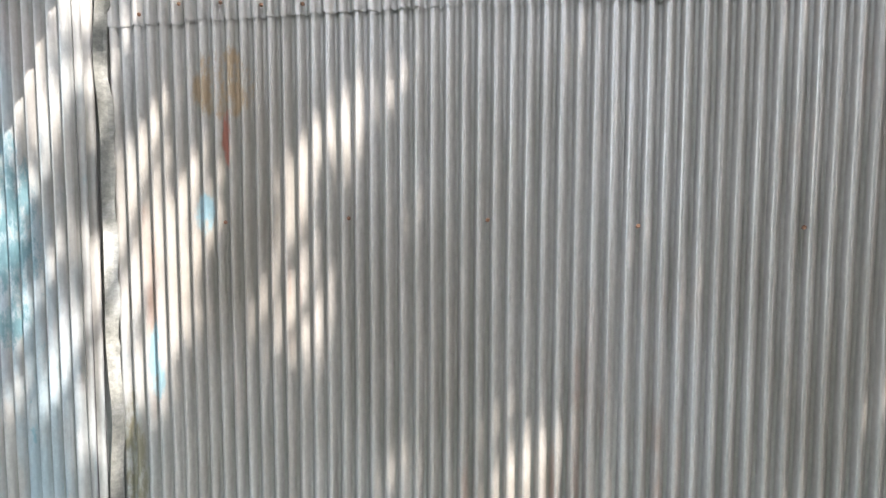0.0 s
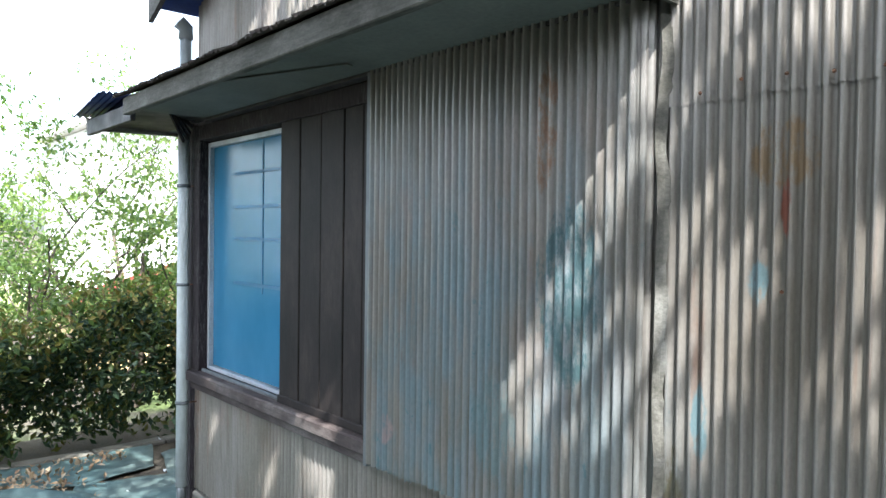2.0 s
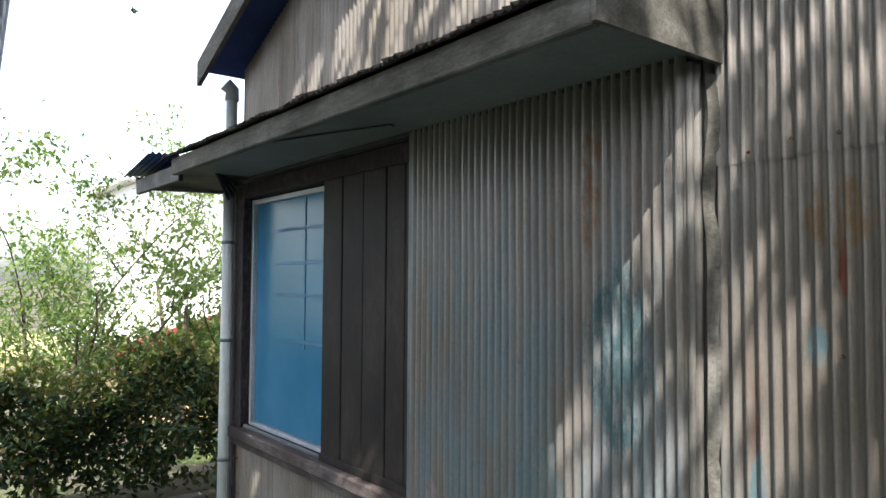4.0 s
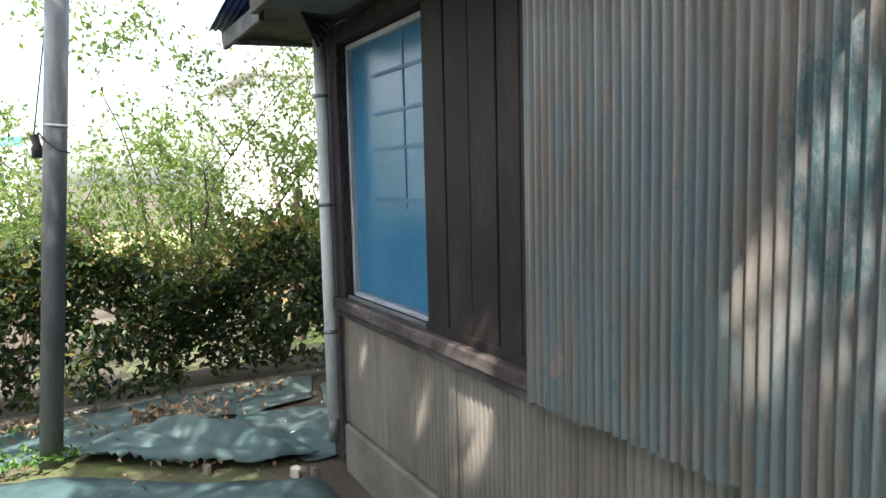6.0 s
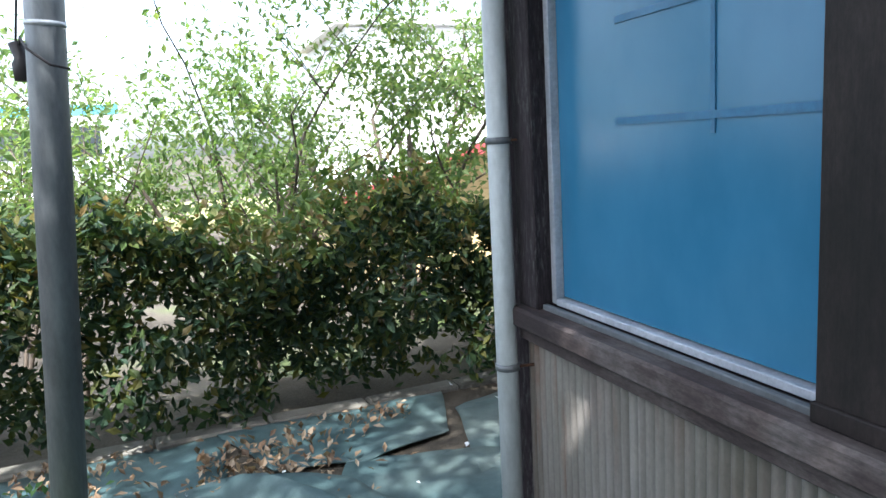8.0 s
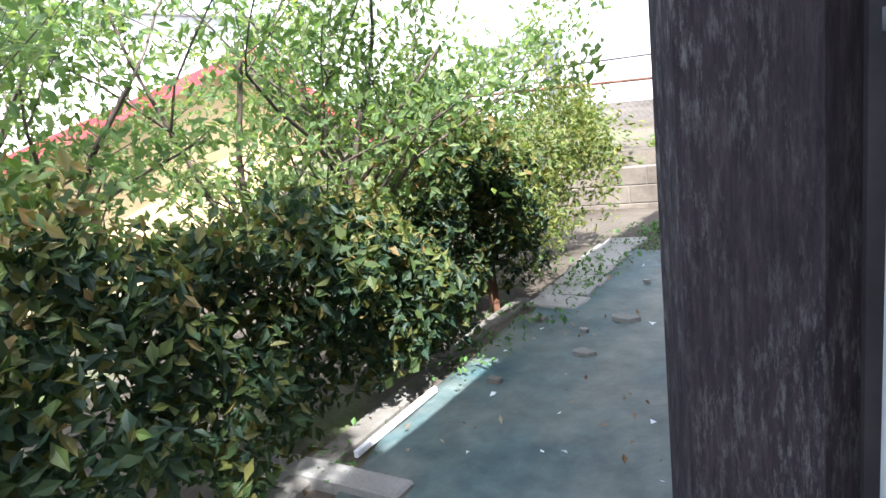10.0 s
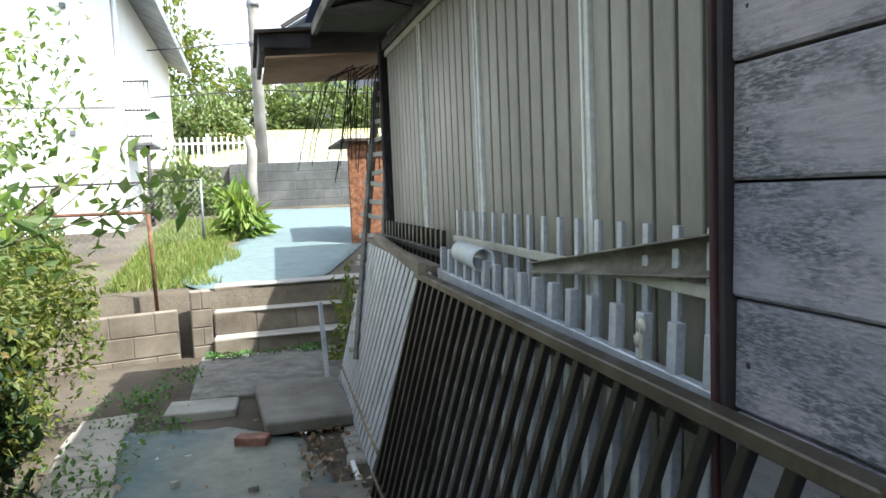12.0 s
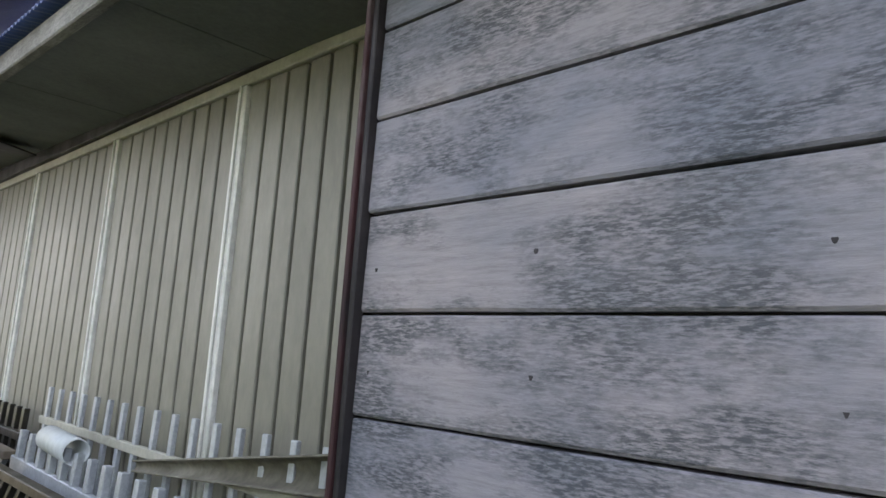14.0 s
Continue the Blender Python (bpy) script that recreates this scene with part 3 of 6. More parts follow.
def cloth(name, outline, label, lift=0.012, step=0.07, fold=None, seed=0, thick=0.006):
    """A sheet of weed cloth over the ground, cut to an outline; fold(x, y) raises creases."""
    xs, ys = [p[0] for p in outline], [p[1] for p in outline]

    def inside(x, y):
        c = False
        for (x0, y0), (x1, y1) in zip(outline, outline[1:] + outline[:1]):
            if (y0 > y) != (y1 > y) and x < (x1 - x0) * (y - y0) / (y1 - y0) + x0:
                c = not c
        return c
    idx, V, F = {}, [], []
    nx, ny = int((max(xs) - min(xs)) / step) + 2, int((max(ys) - min(ys)) / step) + 2

    def vert(i, j):
        if (i, j) not in idx:
            x, y = min(xs) + i * step, min(ys) + j * step
            z = ground_z(x, y) + lift + 0.012 * abs(noise.noise((x * 3, y * 3, seed))) + 0.008 * noise.noise((x * 9, y * 5, seed + 3))
            if fold:
                z += fold(x, y)
            jx, jy = 0.02 * noise.noise((x * 8, y * 8, seed + 1)), 0.02 * noise.noise((x * 8, y * 8, seed + 2))
            idx[(i, j)] = len(V)
            V.append((x + jx, y + jy, z))
        return idx[(i, j)]
    for i in range(nx):
        for j in range(ny):
            if inside(min(xs) + (i + 0.5) * step, min(ys) + (j + 0.5) * step):
                F.append((vert(i, j), vert(i + 1, j), vert(i + 1, j + 1), vert(i, j + 1)))
    count = {}
    for f in F:
        for a, b in zip(f, f[1:] + f[:1]):
            count[frozenset((a, b))] = count.get(frozenset((a, b)), 0) + 1
    rim = {i for e, c in count.items() if c == 1 for i in e}
    for i in rim:
        v = Vector(V[i][:2])
        best = None
        for p, q in zip(outline, outline[1:] + outline[:1]):
            p, q = Vector(p), Vector(q)
            t = max(0, min(1, (v - p).dot(q - p) / (q - p).length_squared))
            c = p.lerp(q, t)
            if best is None or (c - v).length < (best - v).length:
                best = c
        w = 0.025 * noise.noise((best.x * 4, best.y * 4, seed))
        V[i] = (best.x + w, best.y - w, V[i][2])
    ob = raw_mesh(name, V, F, TARP, None, True)
    so = ob.modifiers.new("thick", "SOLIDIFY")
    so.thickness = thick
    so.offset = 1
    return tagged(ob, label, "weed cloth", "weed cloth on the path")


def ridge(x, y, p, q, w, h):
    p, q, v = Vector(p), Vector(q), Vector((x, y))
    d = q - p
    t = max(0, min(1, (v - p).dot(d) / d.length_squared))
    r = (v - p - d * t).length / w
    return h * math.exp(-r * r) * (0.35 + 0.65 * math.sin(math.pi * (0.12 + 0.76 * t)))


cloth("weed_cloth", [(-5.55, 1.75), (-4.35, 1.45), (-4.3, 3.0), (-4.5, 4.1), (-4.62, 5.4), (-4.7, 5.9), (-5.15, 6.3), (-5.85, 6.5), (-5.95, 4.4), (-5.85, 3.0)], "muddy blue-green weed cloth covering the path", seed=1, step=0.06)
cloth("weed_cloth", [(-5.75, 1.75), (-5.72, 0.55), (-5.2, 0.75), (-5.1, 1.15), (-5.25, 1.6)], "blue-green weed cloth with leaf litter beside the kerb", seed=2, lift=0.02, step=0.05)
cloth("weed_cloth", [(-4.75, 0.12), (-5.05, 0.2), (-5.15, 0.62), (-4.95, 1.0), (-4.6, 1.2), (-4.15, 1.28), (-4.2, 0.95), (-4.45, 0.5)], "rumpled blue-green weed cloth with a raised fold", seed=3, lift=0.05, step=0.035,
      fold=lambda x, y: ridge(x, y, (-5.0, 0.6), (-4.25, 1.1), 0.06, 0.12) + ridge(x, y, (-4.7, 0.15), (-4.3, 0.9), 0.04, 0.06) + ridge(x, y, (-4.95, 0.45), (-4.35, 0.75), 0.05, 0.05))
cloth("weed_cloth", [(-5.2, 1.1), (-4.95, 0.98), (-4.15, 1.22), (-4.2, 1.6), (-4.95, 1.75)], "faded greenish weed cloth by the house corner", seed=4, step=0.06)
cloth("weed_cloth", [(-4.75, -0.6), (-4.6, 0.05), (-4.1, 0.75), (-3.95, 1.2), (-2.2, 1.3), (-0.5, 1.2), (1.5, 1.1), (1.5, -0.9), (-2.5, -0.9)], "blue-green weed cloth along the house wall", seed=5, step=0.08)
cloth("weed_cloth", [(-5.68, -0.5), (-4.95, -0.4), (-4.92, 0.1), (-5.12, 0.55), (-5.72, 0.6)], "dark weed cloth with litter behind the pole", seed=8, lift=0.008, step=0.06)
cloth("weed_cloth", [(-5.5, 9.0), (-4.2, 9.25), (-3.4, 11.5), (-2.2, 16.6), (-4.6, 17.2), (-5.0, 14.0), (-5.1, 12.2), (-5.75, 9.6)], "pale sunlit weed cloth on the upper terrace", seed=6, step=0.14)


def bar_run(name, pts, w, h, mat, label, cat, lift=0.0):
    """A low kerb in short cast lengths that follows a line on the ground."""
    root = empty(name, (pts[0][0], pts[0][1], 0))
    k = 0
    for (x0, y0), (x1, y1) in zip(pts, pts[1:]):
        n = max(1, round(math.hypot(x1 - x0, y1 - y0) / 0.6))
        for i in range(n):
            a, b = (i + 0.01) / n, (i + 0.99) / n
            p = Vector((x0 + (x1 - x0) * a, y0 + (y1 - y0) * a, 0))
            q = Vector((x0 + (x1 - x0) * b, y0 + (y1 - y0) * b, 0))
            for v in (p, q):
                v.z = ground_z(v.x + 0.25, v.y) + h / 2 - 0.135 + lift + 0.006 * noise.noise((v.y * 5, 1, 2))
            o = beam("kerb_stone", p, q, w, h, mat, None, 0.012)
            under(root, root.location, o)
            k += 1
    return tagged(root, label, cat, kind="structure")


bar_run("kerb", [(kerb_x(y) - 0.0, y) for y in (-1.2, 0.27, 1.88, 3.1, 4.3, 4.9)], 0.12, 0.17, CONCRETE, "weathered pale concrete kerb along the hedge", "kerb")

# ---- house ----
WALL_Y, BOX_Y, SIDE_X, RECESS_X, CORNER_X = 1.39, 1.315, -4.24, -4.05, -3.98


def rake(x):
    """Underside of the gable roof above the front wall."""
    return 2.86 + 0.42 * (x + 3.98) if x < 0.4 else 2.86 + 0.42 * (0.4 + 3.98) - 0.42 * (x - 0.4)


def house_walls():
    wall = box("wall_front", -1.14, 5.0, WALL_Y + 0.012, WALL_Y + 0.14, 0.0, 2.2, BLACKISH, None, 0)
    tagged(wall, "timber house wall behind corrugated cladding", "wall", kind="structure")
    low = box("wall_front_low", CORNER_X + 0.01, -1.14, WALL_Y + 0.012, WALL_Y + 0.14, 0.25, 0.84, BLACKISH, None, 0)
    tagged(low, "low house wall below the window", "wall", kind="structure")
    over = box("wall_front_head", CORNER_X + 0.01, 5.0, WALL_Y + 0.012, WALL_Y + 0.14, 2.203, 2.75, BLACKISH, None, 0)
    tagged(over, "house wall above the window", "wall", kind="structure")
    V = [(x, y, z) for y in (WALL_Y + 0.012, WALL_Y + 0.14) for x, z in ((CORNER_X + 0.01, 2.752), (5.0, 2.752), (5.0, rake(5.0) - 0.01), (0.4, rake(0.4) - 0.01), (CORNER_X + 0.01, rake(CORNER_X) - 0.01))]
    F = [(0, 1, 2, 3, 4), (9, 8, 7, 6, 5)] + [(i, i + 5, (i + 1) % 5 + 5, (i + 1) % 5) for i in range(5)]
    tagged(mesh_ob("wall_gable", V, F, BLACKISH), "gable wall of the upper storey", "wall", kind="structure")
    foot = box("foundation", CORNER_X - 0.01, 5.0, WALL_Y - 0.022, WALL_Y + 0.16, -0.15, 0.225, CONCRETE, None, 0.012)
    tagged(foot, "mossy concrete foundation strip", "foundation", kind="structure")
    # cladding: the front wall's sheets
    seams = [-1.14, -0.652, 0.016, 0.684, 1.352, 2.02, 2.69, 3.36, 4.03, 5.0]
    for i, (a, b) in enumerate(zip(seams, seams[1:])):
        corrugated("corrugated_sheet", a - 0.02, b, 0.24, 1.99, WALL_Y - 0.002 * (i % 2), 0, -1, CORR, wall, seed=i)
    ups = [-3.95, -3.3, -2.62, -1.95, -1.28, -0.91, -0.24, 0.43, 1.1, 1.77, 2.44, 3.11, 3.78, 5.0]
    for i, (a, b) in enumerate(zip(ups, ups[1:])):
        lo = 2.5 if b < -1.0 else 1.965 + 0.004 * (i % 3)
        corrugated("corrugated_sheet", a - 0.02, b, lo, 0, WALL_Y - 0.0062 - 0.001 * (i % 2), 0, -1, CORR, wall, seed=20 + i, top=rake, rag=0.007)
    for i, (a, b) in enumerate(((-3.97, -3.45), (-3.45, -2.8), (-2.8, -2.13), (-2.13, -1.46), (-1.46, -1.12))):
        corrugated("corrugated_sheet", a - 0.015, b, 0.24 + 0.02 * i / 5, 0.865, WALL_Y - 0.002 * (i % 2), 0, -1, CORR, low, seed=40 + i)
    # heads of the nails along the lap
    bm = bmesh.new()
    rnd = random.Random(4)
    for i in range(48):
        x = -1.1 + i * 0.0954 + rnd.uniform(-0.004, 0.004)
        for z in (2.0, 1.55) if i % 3 == 0 else (2.0,):
            bmesh.ops.create_icosphere(bm, subdivisions=1, radius=0.0048, matrix=Matrix.Translation((x, WALL_Y - 0.014, z + rnd.uniform(-0.01, 0.01))))
    tagged(bm_ob(bm, "nail_heads", RUST, wall), kind="stuff")
    return wall


FRONT = house_walls()


def shutter_box():
    """The proud box beside the window into which the rain shutters slide."""
    root = empty("shutter_box", (-1.68, WALL_Y, 0.84))
    core = box("body", -2.22, -1.135, BOX_Y + 0.012, WALL_Y + 0.01, 0.86, 2.225, BLACKISH, None, 0.003)
    parts = [core]
    for i, (a, b) in enumerate(((-2.235, -1.965), (-1.965, -1.43), (-1.43, -1.125))):
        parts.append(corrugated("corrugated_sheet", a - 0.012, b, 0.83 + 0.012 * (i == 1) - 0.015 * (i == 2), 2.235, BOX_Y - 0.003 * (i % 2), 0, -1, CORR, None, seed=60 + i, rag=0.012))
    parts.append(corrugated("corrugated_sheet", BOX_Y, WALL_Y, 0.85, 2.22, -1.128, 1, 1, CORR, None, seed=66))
    V, F, rows = [], [], 70
    for j in range(rows + 1):
        z = 0.83 + 1.36 * j / rows
        w = 0.004 + 0.018 * abs(noise.noise((z * 7, 3.0, 0))) + 0.012 * abs(noise.noise((z * 29, 5.0, 0)))
        x = -1.092 + 0.012 * noise.noise((z * 5, 9.0, 0))
        V += [(x - 0.012, WALL_Y - 0.034, z), (x, WALL_Y - 0.018, z), (x + w, WALL_Y - 0.0115 - 0.25 * w, z)]
    for j in range(rows):
        for k in range(2):
            a = j * 3 + k
            F.append((a, a + 1, a + 4, a + 3))
    seam = raw_mesh("torn_seam_strip", V, F, FASCIA)
    seam.modifiers.new("t", "SOLIDIFY").thickness = 0.001
    parts.append(seam)
    parts.append(box("edge_strip", -2.252, -2.232, BOX_Y - 0.008, WALL_Y + 0.01, 0.82, 2.23, GALV, None, 0.002))
    under(root, root.location, *parts)
    tagged(root, "corrugated metal shutter box with chalky blue stains", "shutter box", kind="structure")


shutter_box()


def window():
    root = empty("window_1", (-3.1, WALL_Y, 0.86))
    parts = [box("sill", -3.99, -2.235, WALL_Y - 0.065, WALL_Y + 0.14, 0.842, 0.9, SILLWOOD, None, 0.008),
             box("drip_rail", -3.985, -2.24, WALL_Y - 0.035, WALL_Y + 0.01, 0.80, 0.842, SILLWOOD, None, 0.004),
             box("head", -3.99, -2.235, WALL_Y - 0.03, WALL_Y + 0.12, 2.14, 2.22, POSTWOOD, None, 0.004),
             box("jamb", -3.99, -3.885, WALL_Y - 0.03, WALL_Y + 0.12, 0.9, 2.14, POSTWOOD, None, 0.004)]
    y = WALL_Y + 0.03
    parts.append(box("pane", -3.86, -2.9, y + 0.012, y + 0.018, 0.935, 2.12, GLASS, None, 0.0))
    for a in ((-3.885, -3.862, 0.915, 2.13), (-3.0, -2.97, 0.915, 2.13)):
        parts.append(box("sash_stile", a[0], a[1], y - 0.012, y + 0.03, a[2], a[3], ALU_WHITE, None, 0.002))
    parts.append(box("sash_rail", -3.862, -2.97, y - 0.012, y + 0.03, 0.912, 0.93, ALU_WHITE, None, 0.002))
    parts.append(box("sash_rail", -3.862, -2.97, y - 0.012, y + 0.03, 2.105, 2.13, ALU_WHITE, None, 0.002))
    parts.append(box("track", -3.885, -2.235, WALL_Y - 0.012, WALL_Y + 0.005, 0.9, 0.915, GALV, None, 0.002))
    # the lattice screen behind the film
    for x in (-3.29,):
        parts.append(box("lattice_bar", x - 0.006, x + 0.006, y + 0.0085, y + 0.0115, 1.36, 2.10, LATTICE, None, 0))
    for z in (1.395, 1.62, 1.78, 1.95):
        parts.append(box("lattice_bar", -3.6, -2.98, y + 0.0075, y + 0.0105, z - 0.008, z + 0.008, LATTICE, None, 0))
    under(root, root.location, *parts)
    tagged(root, "wooden window with a blue-filmed glass sash", "window", kind="structure")
    sh = empty("rain_shutter", (-2.6, WALL_Y, 0.9))
    ps = []
    edges = [-3.0, -2.83, -2.66, -2.49, -2.36, -2.232]
    for i, (a, b) in enumerate(zip(edges, edges[1:])):
        ps.append(box("plank", a + 0.003, b - 0.003, WALL_Y - 0.022 + 0.002 * (i % 2), WALL_Y + 0.004, 0.93, 2.14, DARKWOOD, None, 0.003))
    ps.append(box("bottom_rail", -3.0, -2.234, WALL_Y - 0.03, WALL_Y + 0.004, 0.9005, 0.935, DARKWOOD, None, 0.003))
    ps.append(box("backing", -2.995, -2.236, WALL_Y + 0.004, WALL_Y + 0.012, 0.905, 2.138, BLACKISH, None, 0))
    under(sh, sh.location, *ps)
    tagged(sh, "dark brown plank rain shutter, half closed", "shutter")


LATTICE = weathered("lattice_grey", (0.03, 0.14, 0.27), (0.04, 0.16, 0.3), (0.05, 0.18, 0.33), 3.0, rough=0.5)
window()


def side_walls():
    # corner post and board wall
    post = box("corner_post", -4.235, -4.04, WALL_Y + 0.0, WALL_Y + 0.135, -0.05, 2.3, POSTWOOD, None, 0.03)
    tagged(post, "dark weathered timber corner post with flaking grain", "post", kind="structure")
    inner = box("reveal_board", -4.04, -3.975, WALL_Y + 0.02, WALL_Y + 0.1, 0.0, 2.3, BLACKISH, None, 0.004)
    tagged(inner, "dark timber board between post and cladding", "board", kind="structure")
    wall = box("wall_side", -4.215, -4.06, WALL_Y + 0.14, 2.45, -0.05, 2.33, BLACKISH, None, 0)
    tagged(wall, "side wall of the house behind grey boards", "wall", kind="structure")
    rnd = random.Random(9)
    pitch = 0.1715
    z0 = 1.083 - 6 * pitch
    for i in range(13):
        a = z0 + i * pitch
        b = min(a + pitch - 0.003, 2.33)
        if b - a < 0.03:
            continue
        t = rnd.uniform(-0.002, 0.002)
        V, F = [], []
        n = 14
        for j in range(n + 1):
            y = WALL_Y + 0.137 + (2.462 - WALL_Y - 0.137) * j / n
            e = 0.0015 * noise.noise((y * 6, i * 3.3, 0))
            prof = [(-4.2, a), (-4.243 + t, a + 0.001 + e), (-4.2465 + t, a + 0.006 + e), (-4.243 + t, b - 0.004 + e), (-4.2405 + t, b - 0.001 + e), (-4.2, b)]
            V += [(x, y, z) for x, z in prof]
        for j in range(n):
            for k in range(6):
                F.append((j * 6 + k, j * 6 + (k + 1) % 6, (j + 1) * 6 + (k + 1) % 6, (j + 1) * 6 + k))
        F += [tuple(range(6)), tuple(n * 6 + k for k in range(6))]
        mesh_ob("siding_board", V, F, BOARD, wall)
    bm = bmesh.new()
    for i in range(13):
        for y, o in ((2.44, 0), (2.1, 0.012), (1.72, 0.0)):
            bmesh.ops.create_icosphere(bm, subdivisions=1, radius=0.0062, matrix=Matrix.Translation((-4.243, y + rnd.uniform(-0.008, 0.008), z0 + (i + 0.42) * pitch + o)) @ Matrix.Diagonal((0.4, 1, 1, 1)))
    tagged(bm_ob(bm, "nail_heads", BLACKISH, wall), kind="stuff")
    tagged(box("corner_trim", -4.262, -4.05, 2.465, 2.478, -0.05, 2.33, BLACKISH, None, 0.002), "dark metal edge trim on the board wall", "trim", kind="structure")
    tagged(box("corner_trim", -4.268, -4.06, 2.481, 2.492, -0.05, 2.33, REDTRIM, None, 0.002), "peeling red painted edge strip", "trim", kind="structure")
    # recessed wall with ribbed siding, four bays
    rec = box("wall_recess", -4.03, -3.9, 2.5, 6.05, -0.05, 2.4, BLACKISH, None, 0)
    tagged(rec, "recessed house wall behind beige ribbed siding", "wall", kind="structure")
    bays = [2.497, 3.3, 4.205, 5.11, 6.02]
    for i, (a, b) in enumerate(zip(bays, bays[1:])):
        n = 9 if i else 8
        w = (b - a - 0.048) / n
        for j in range(n):
            y0 = a + 0.024 + j * w
            box("siding_strip", -4.05, -4.032, y0 + 0.007, y0 + w - 0.007, 0.2, 2.262, BEIGE, rec, 0.003)
        if i:
            box("divider", -4.062, -4.034, a - 0.024, a + 0.024, 0.2, 2.262, DIVIDER, rec, 0.003)
            box("divider_bead", -4.07, -4.0625, a - 0.004, a + 0.004, 0.2, 2.262, DIVIDER, rec, 0.002)
    box("top_rail", -4.06, -4.032, 2.497, 6.02, 2.264, 2.3, CREAM, rec, 0.003)
    box("head_beam", -4.075, -4.032, 2.497, 6.06, 2.302, 2.36, BLACKISH, rec, 0.003)
    tagged(box("end_post", -4.09, -4.0, 6.025, 6.1, -0.05, 2.36, POSTWOOD, None, 0.006), "dark timber end post of the side wall", "post", kind="structure")
    tagged(box("foundation_side", -4.28, -3.9, WALL_Y + 0.136, 6.1, -0.2, 0.04, CONCRETE, None, 0.01), "concrete footing of the side wall", "foundation", kind="structure")
    tagged(box("wall_back", -3.9, 5.0, 6.1, 6.2, -0.2, 4.4, WHITEWALL, None, 0), "plain rear wall of the house", "wall", kind="structure")
    tagged(box("wall_far", 5.0, 5.1, WALL_Y, 6.2, -0.2, 4.4, WHITEWALL, None, 0), "plain far wall of the house", "wall", kind="structure")


side_walls()
# unseen block behind the house, sized so its shadow covers the landing
tagged(box("wall_annex", -2.95, 5.0, 6.21, 10.2, -0.2, 4.1, WHITEWALL, None, 0.02), "plain unseen block added behind the house to shade the landing", "wall", kind="structure")


def eaves():
    # lean-to eave over the window
    root = empty("eave_front", (-2.4, WALL_Y, 2.24))
    ps = []
    x0, x1, yf = -3.72, -1.08, 0.93
    ps.append(box("soffit", x0, x1 - 0.01, yf + 0.02, WALL_Y - 0.002, 2.236, 2.25, SOFFIT, None, 0.002))
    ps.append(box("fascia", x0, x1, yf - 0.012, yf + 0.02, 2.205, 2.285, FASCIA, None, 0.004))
    V = [(x1 + 0.012 * k, y, z) for k in (0, 1) for y, z in ((yf - 0.01, 2.21), (WALL_Y - 0.012, 2.21), (WALL_Y - 0.012, 2.49), (yf - 0.01, 2.285))]
    ps.append(mesh_ob("end_board", V, [(0, 1, 2, 3), (7, 6, 5, 4), (0, 4, 5, 1), (1, 5, 6, 2), (2, 6, 7, 3), (3, 7, 4, 0)], FASCIA))
    rnd = random.Random(3)
    R, Fc = [], []
    n = 340
    for i in range(n + 1):
        x = x0 - 0.06 + (x1 - x0 + 0.1) * i / n
        w = 0.006 * math.cos(2 * math.pi * x / PITCH)
        rag = rnd.uniform(-0.012, 0.006) + 0.015 * noise.noise((x * 5, 0, 0))
        for j in range(4):
            t = j / 3
            y = yf - 0.045 - rag + (WALL_Y - 0.015 - yf + 0.045 + rag) * t
            R.append((x, y, 2.292 + 0.205 * t + w + (0.008 * noise.noise((x * 4, 3, 1)) if j == 0 else 0)))
    for i in range(n):
        for j in range(3):
            a = i * 4 + j
            Fc.append((a, a + 4, a + 5, a + 1))
    roof = raw_mesh("roof_sheet", R, Fc, ROOF, None, True)
    so = roof.modifiers.new("t", "SOLIDIFY")
    so.thickness = 0.003
    ps.append(roof)
    ps.append(beam("loose_strip", (-2.75, 1.0, 2.226), (-2.2, 1.2, 2.23), 0.03, 0.004, SOFFIT, None, 0))
    ps.append(box("wall_batten", x0, -1.14, BOX_Y - 0.0, WALL_Y - 0.02, 2.222, 2.235, BLACKISH, None, 0.002))
    under(root, root.location, *ps)
    tagged(root, "lean-to eave with rusty corrugated edge and mossy fascia", "eave", kind="structure")

    # side eave along the path
    root = empty("eave_side", (SIDE_X, 3.5, 2.33))
    ps = []
    xf = -4.5

    def ez(y):
        return 2.215 + 0.031 * (y - 1.0)

    def tilt(y):
        return Matrix.Translation((0, 1.0, ez(1.0))) @ Matrix.Rotation(math.atan(0.031), 4, 'X') @ Matrix.Translation((0, -1.0, 0))
    n = 5
    ys = [1.4, 2.2, 3.15, 4.1, 5.05, 5.9]
    for a, b in zip(ys, ys[1:]):
        ps.append(box("soffit_panel", xf + 0.02, -4.06, a + 0.002, b - 0.002, 0.02, 0.032, SOFFIT, None, 0.002, tilt(0)))
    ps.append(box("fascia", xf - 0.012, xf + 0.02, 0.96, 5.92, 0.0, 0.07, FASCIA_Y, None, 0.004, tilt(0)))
    ps.append(beam("loose_panel", (-4.42, 5.3, 2.355), (-4.2, 4.95, 2.32), 0.22, 0.008, BLACKISH, None, 0.001))
    R, Fc = [], []
    n = 900
    for i in range(n + 1):
        y = 0.9 + 5.05 * i / n
        w = 0.006 * math.cos(2 * math.pi * y / PITCH)
        for j in range(3):
            t = j / 2
            R.append((xf - 0.05 + (0.5) * t, y, ez(y) + 0.078 + 0.07 * t + w))
    for i in range(n):
        for j in range(2):
            a = i * 3 + j
            Fc.append((a, a + 3, a + 4, a + 1))
    r = raw_mesh("roof_sheet", R, Fc, BLUEROOF, None, True)
    r.modifiers.new("t", "SOLIDIFY").thickness = 0.003
    ps.append(r)
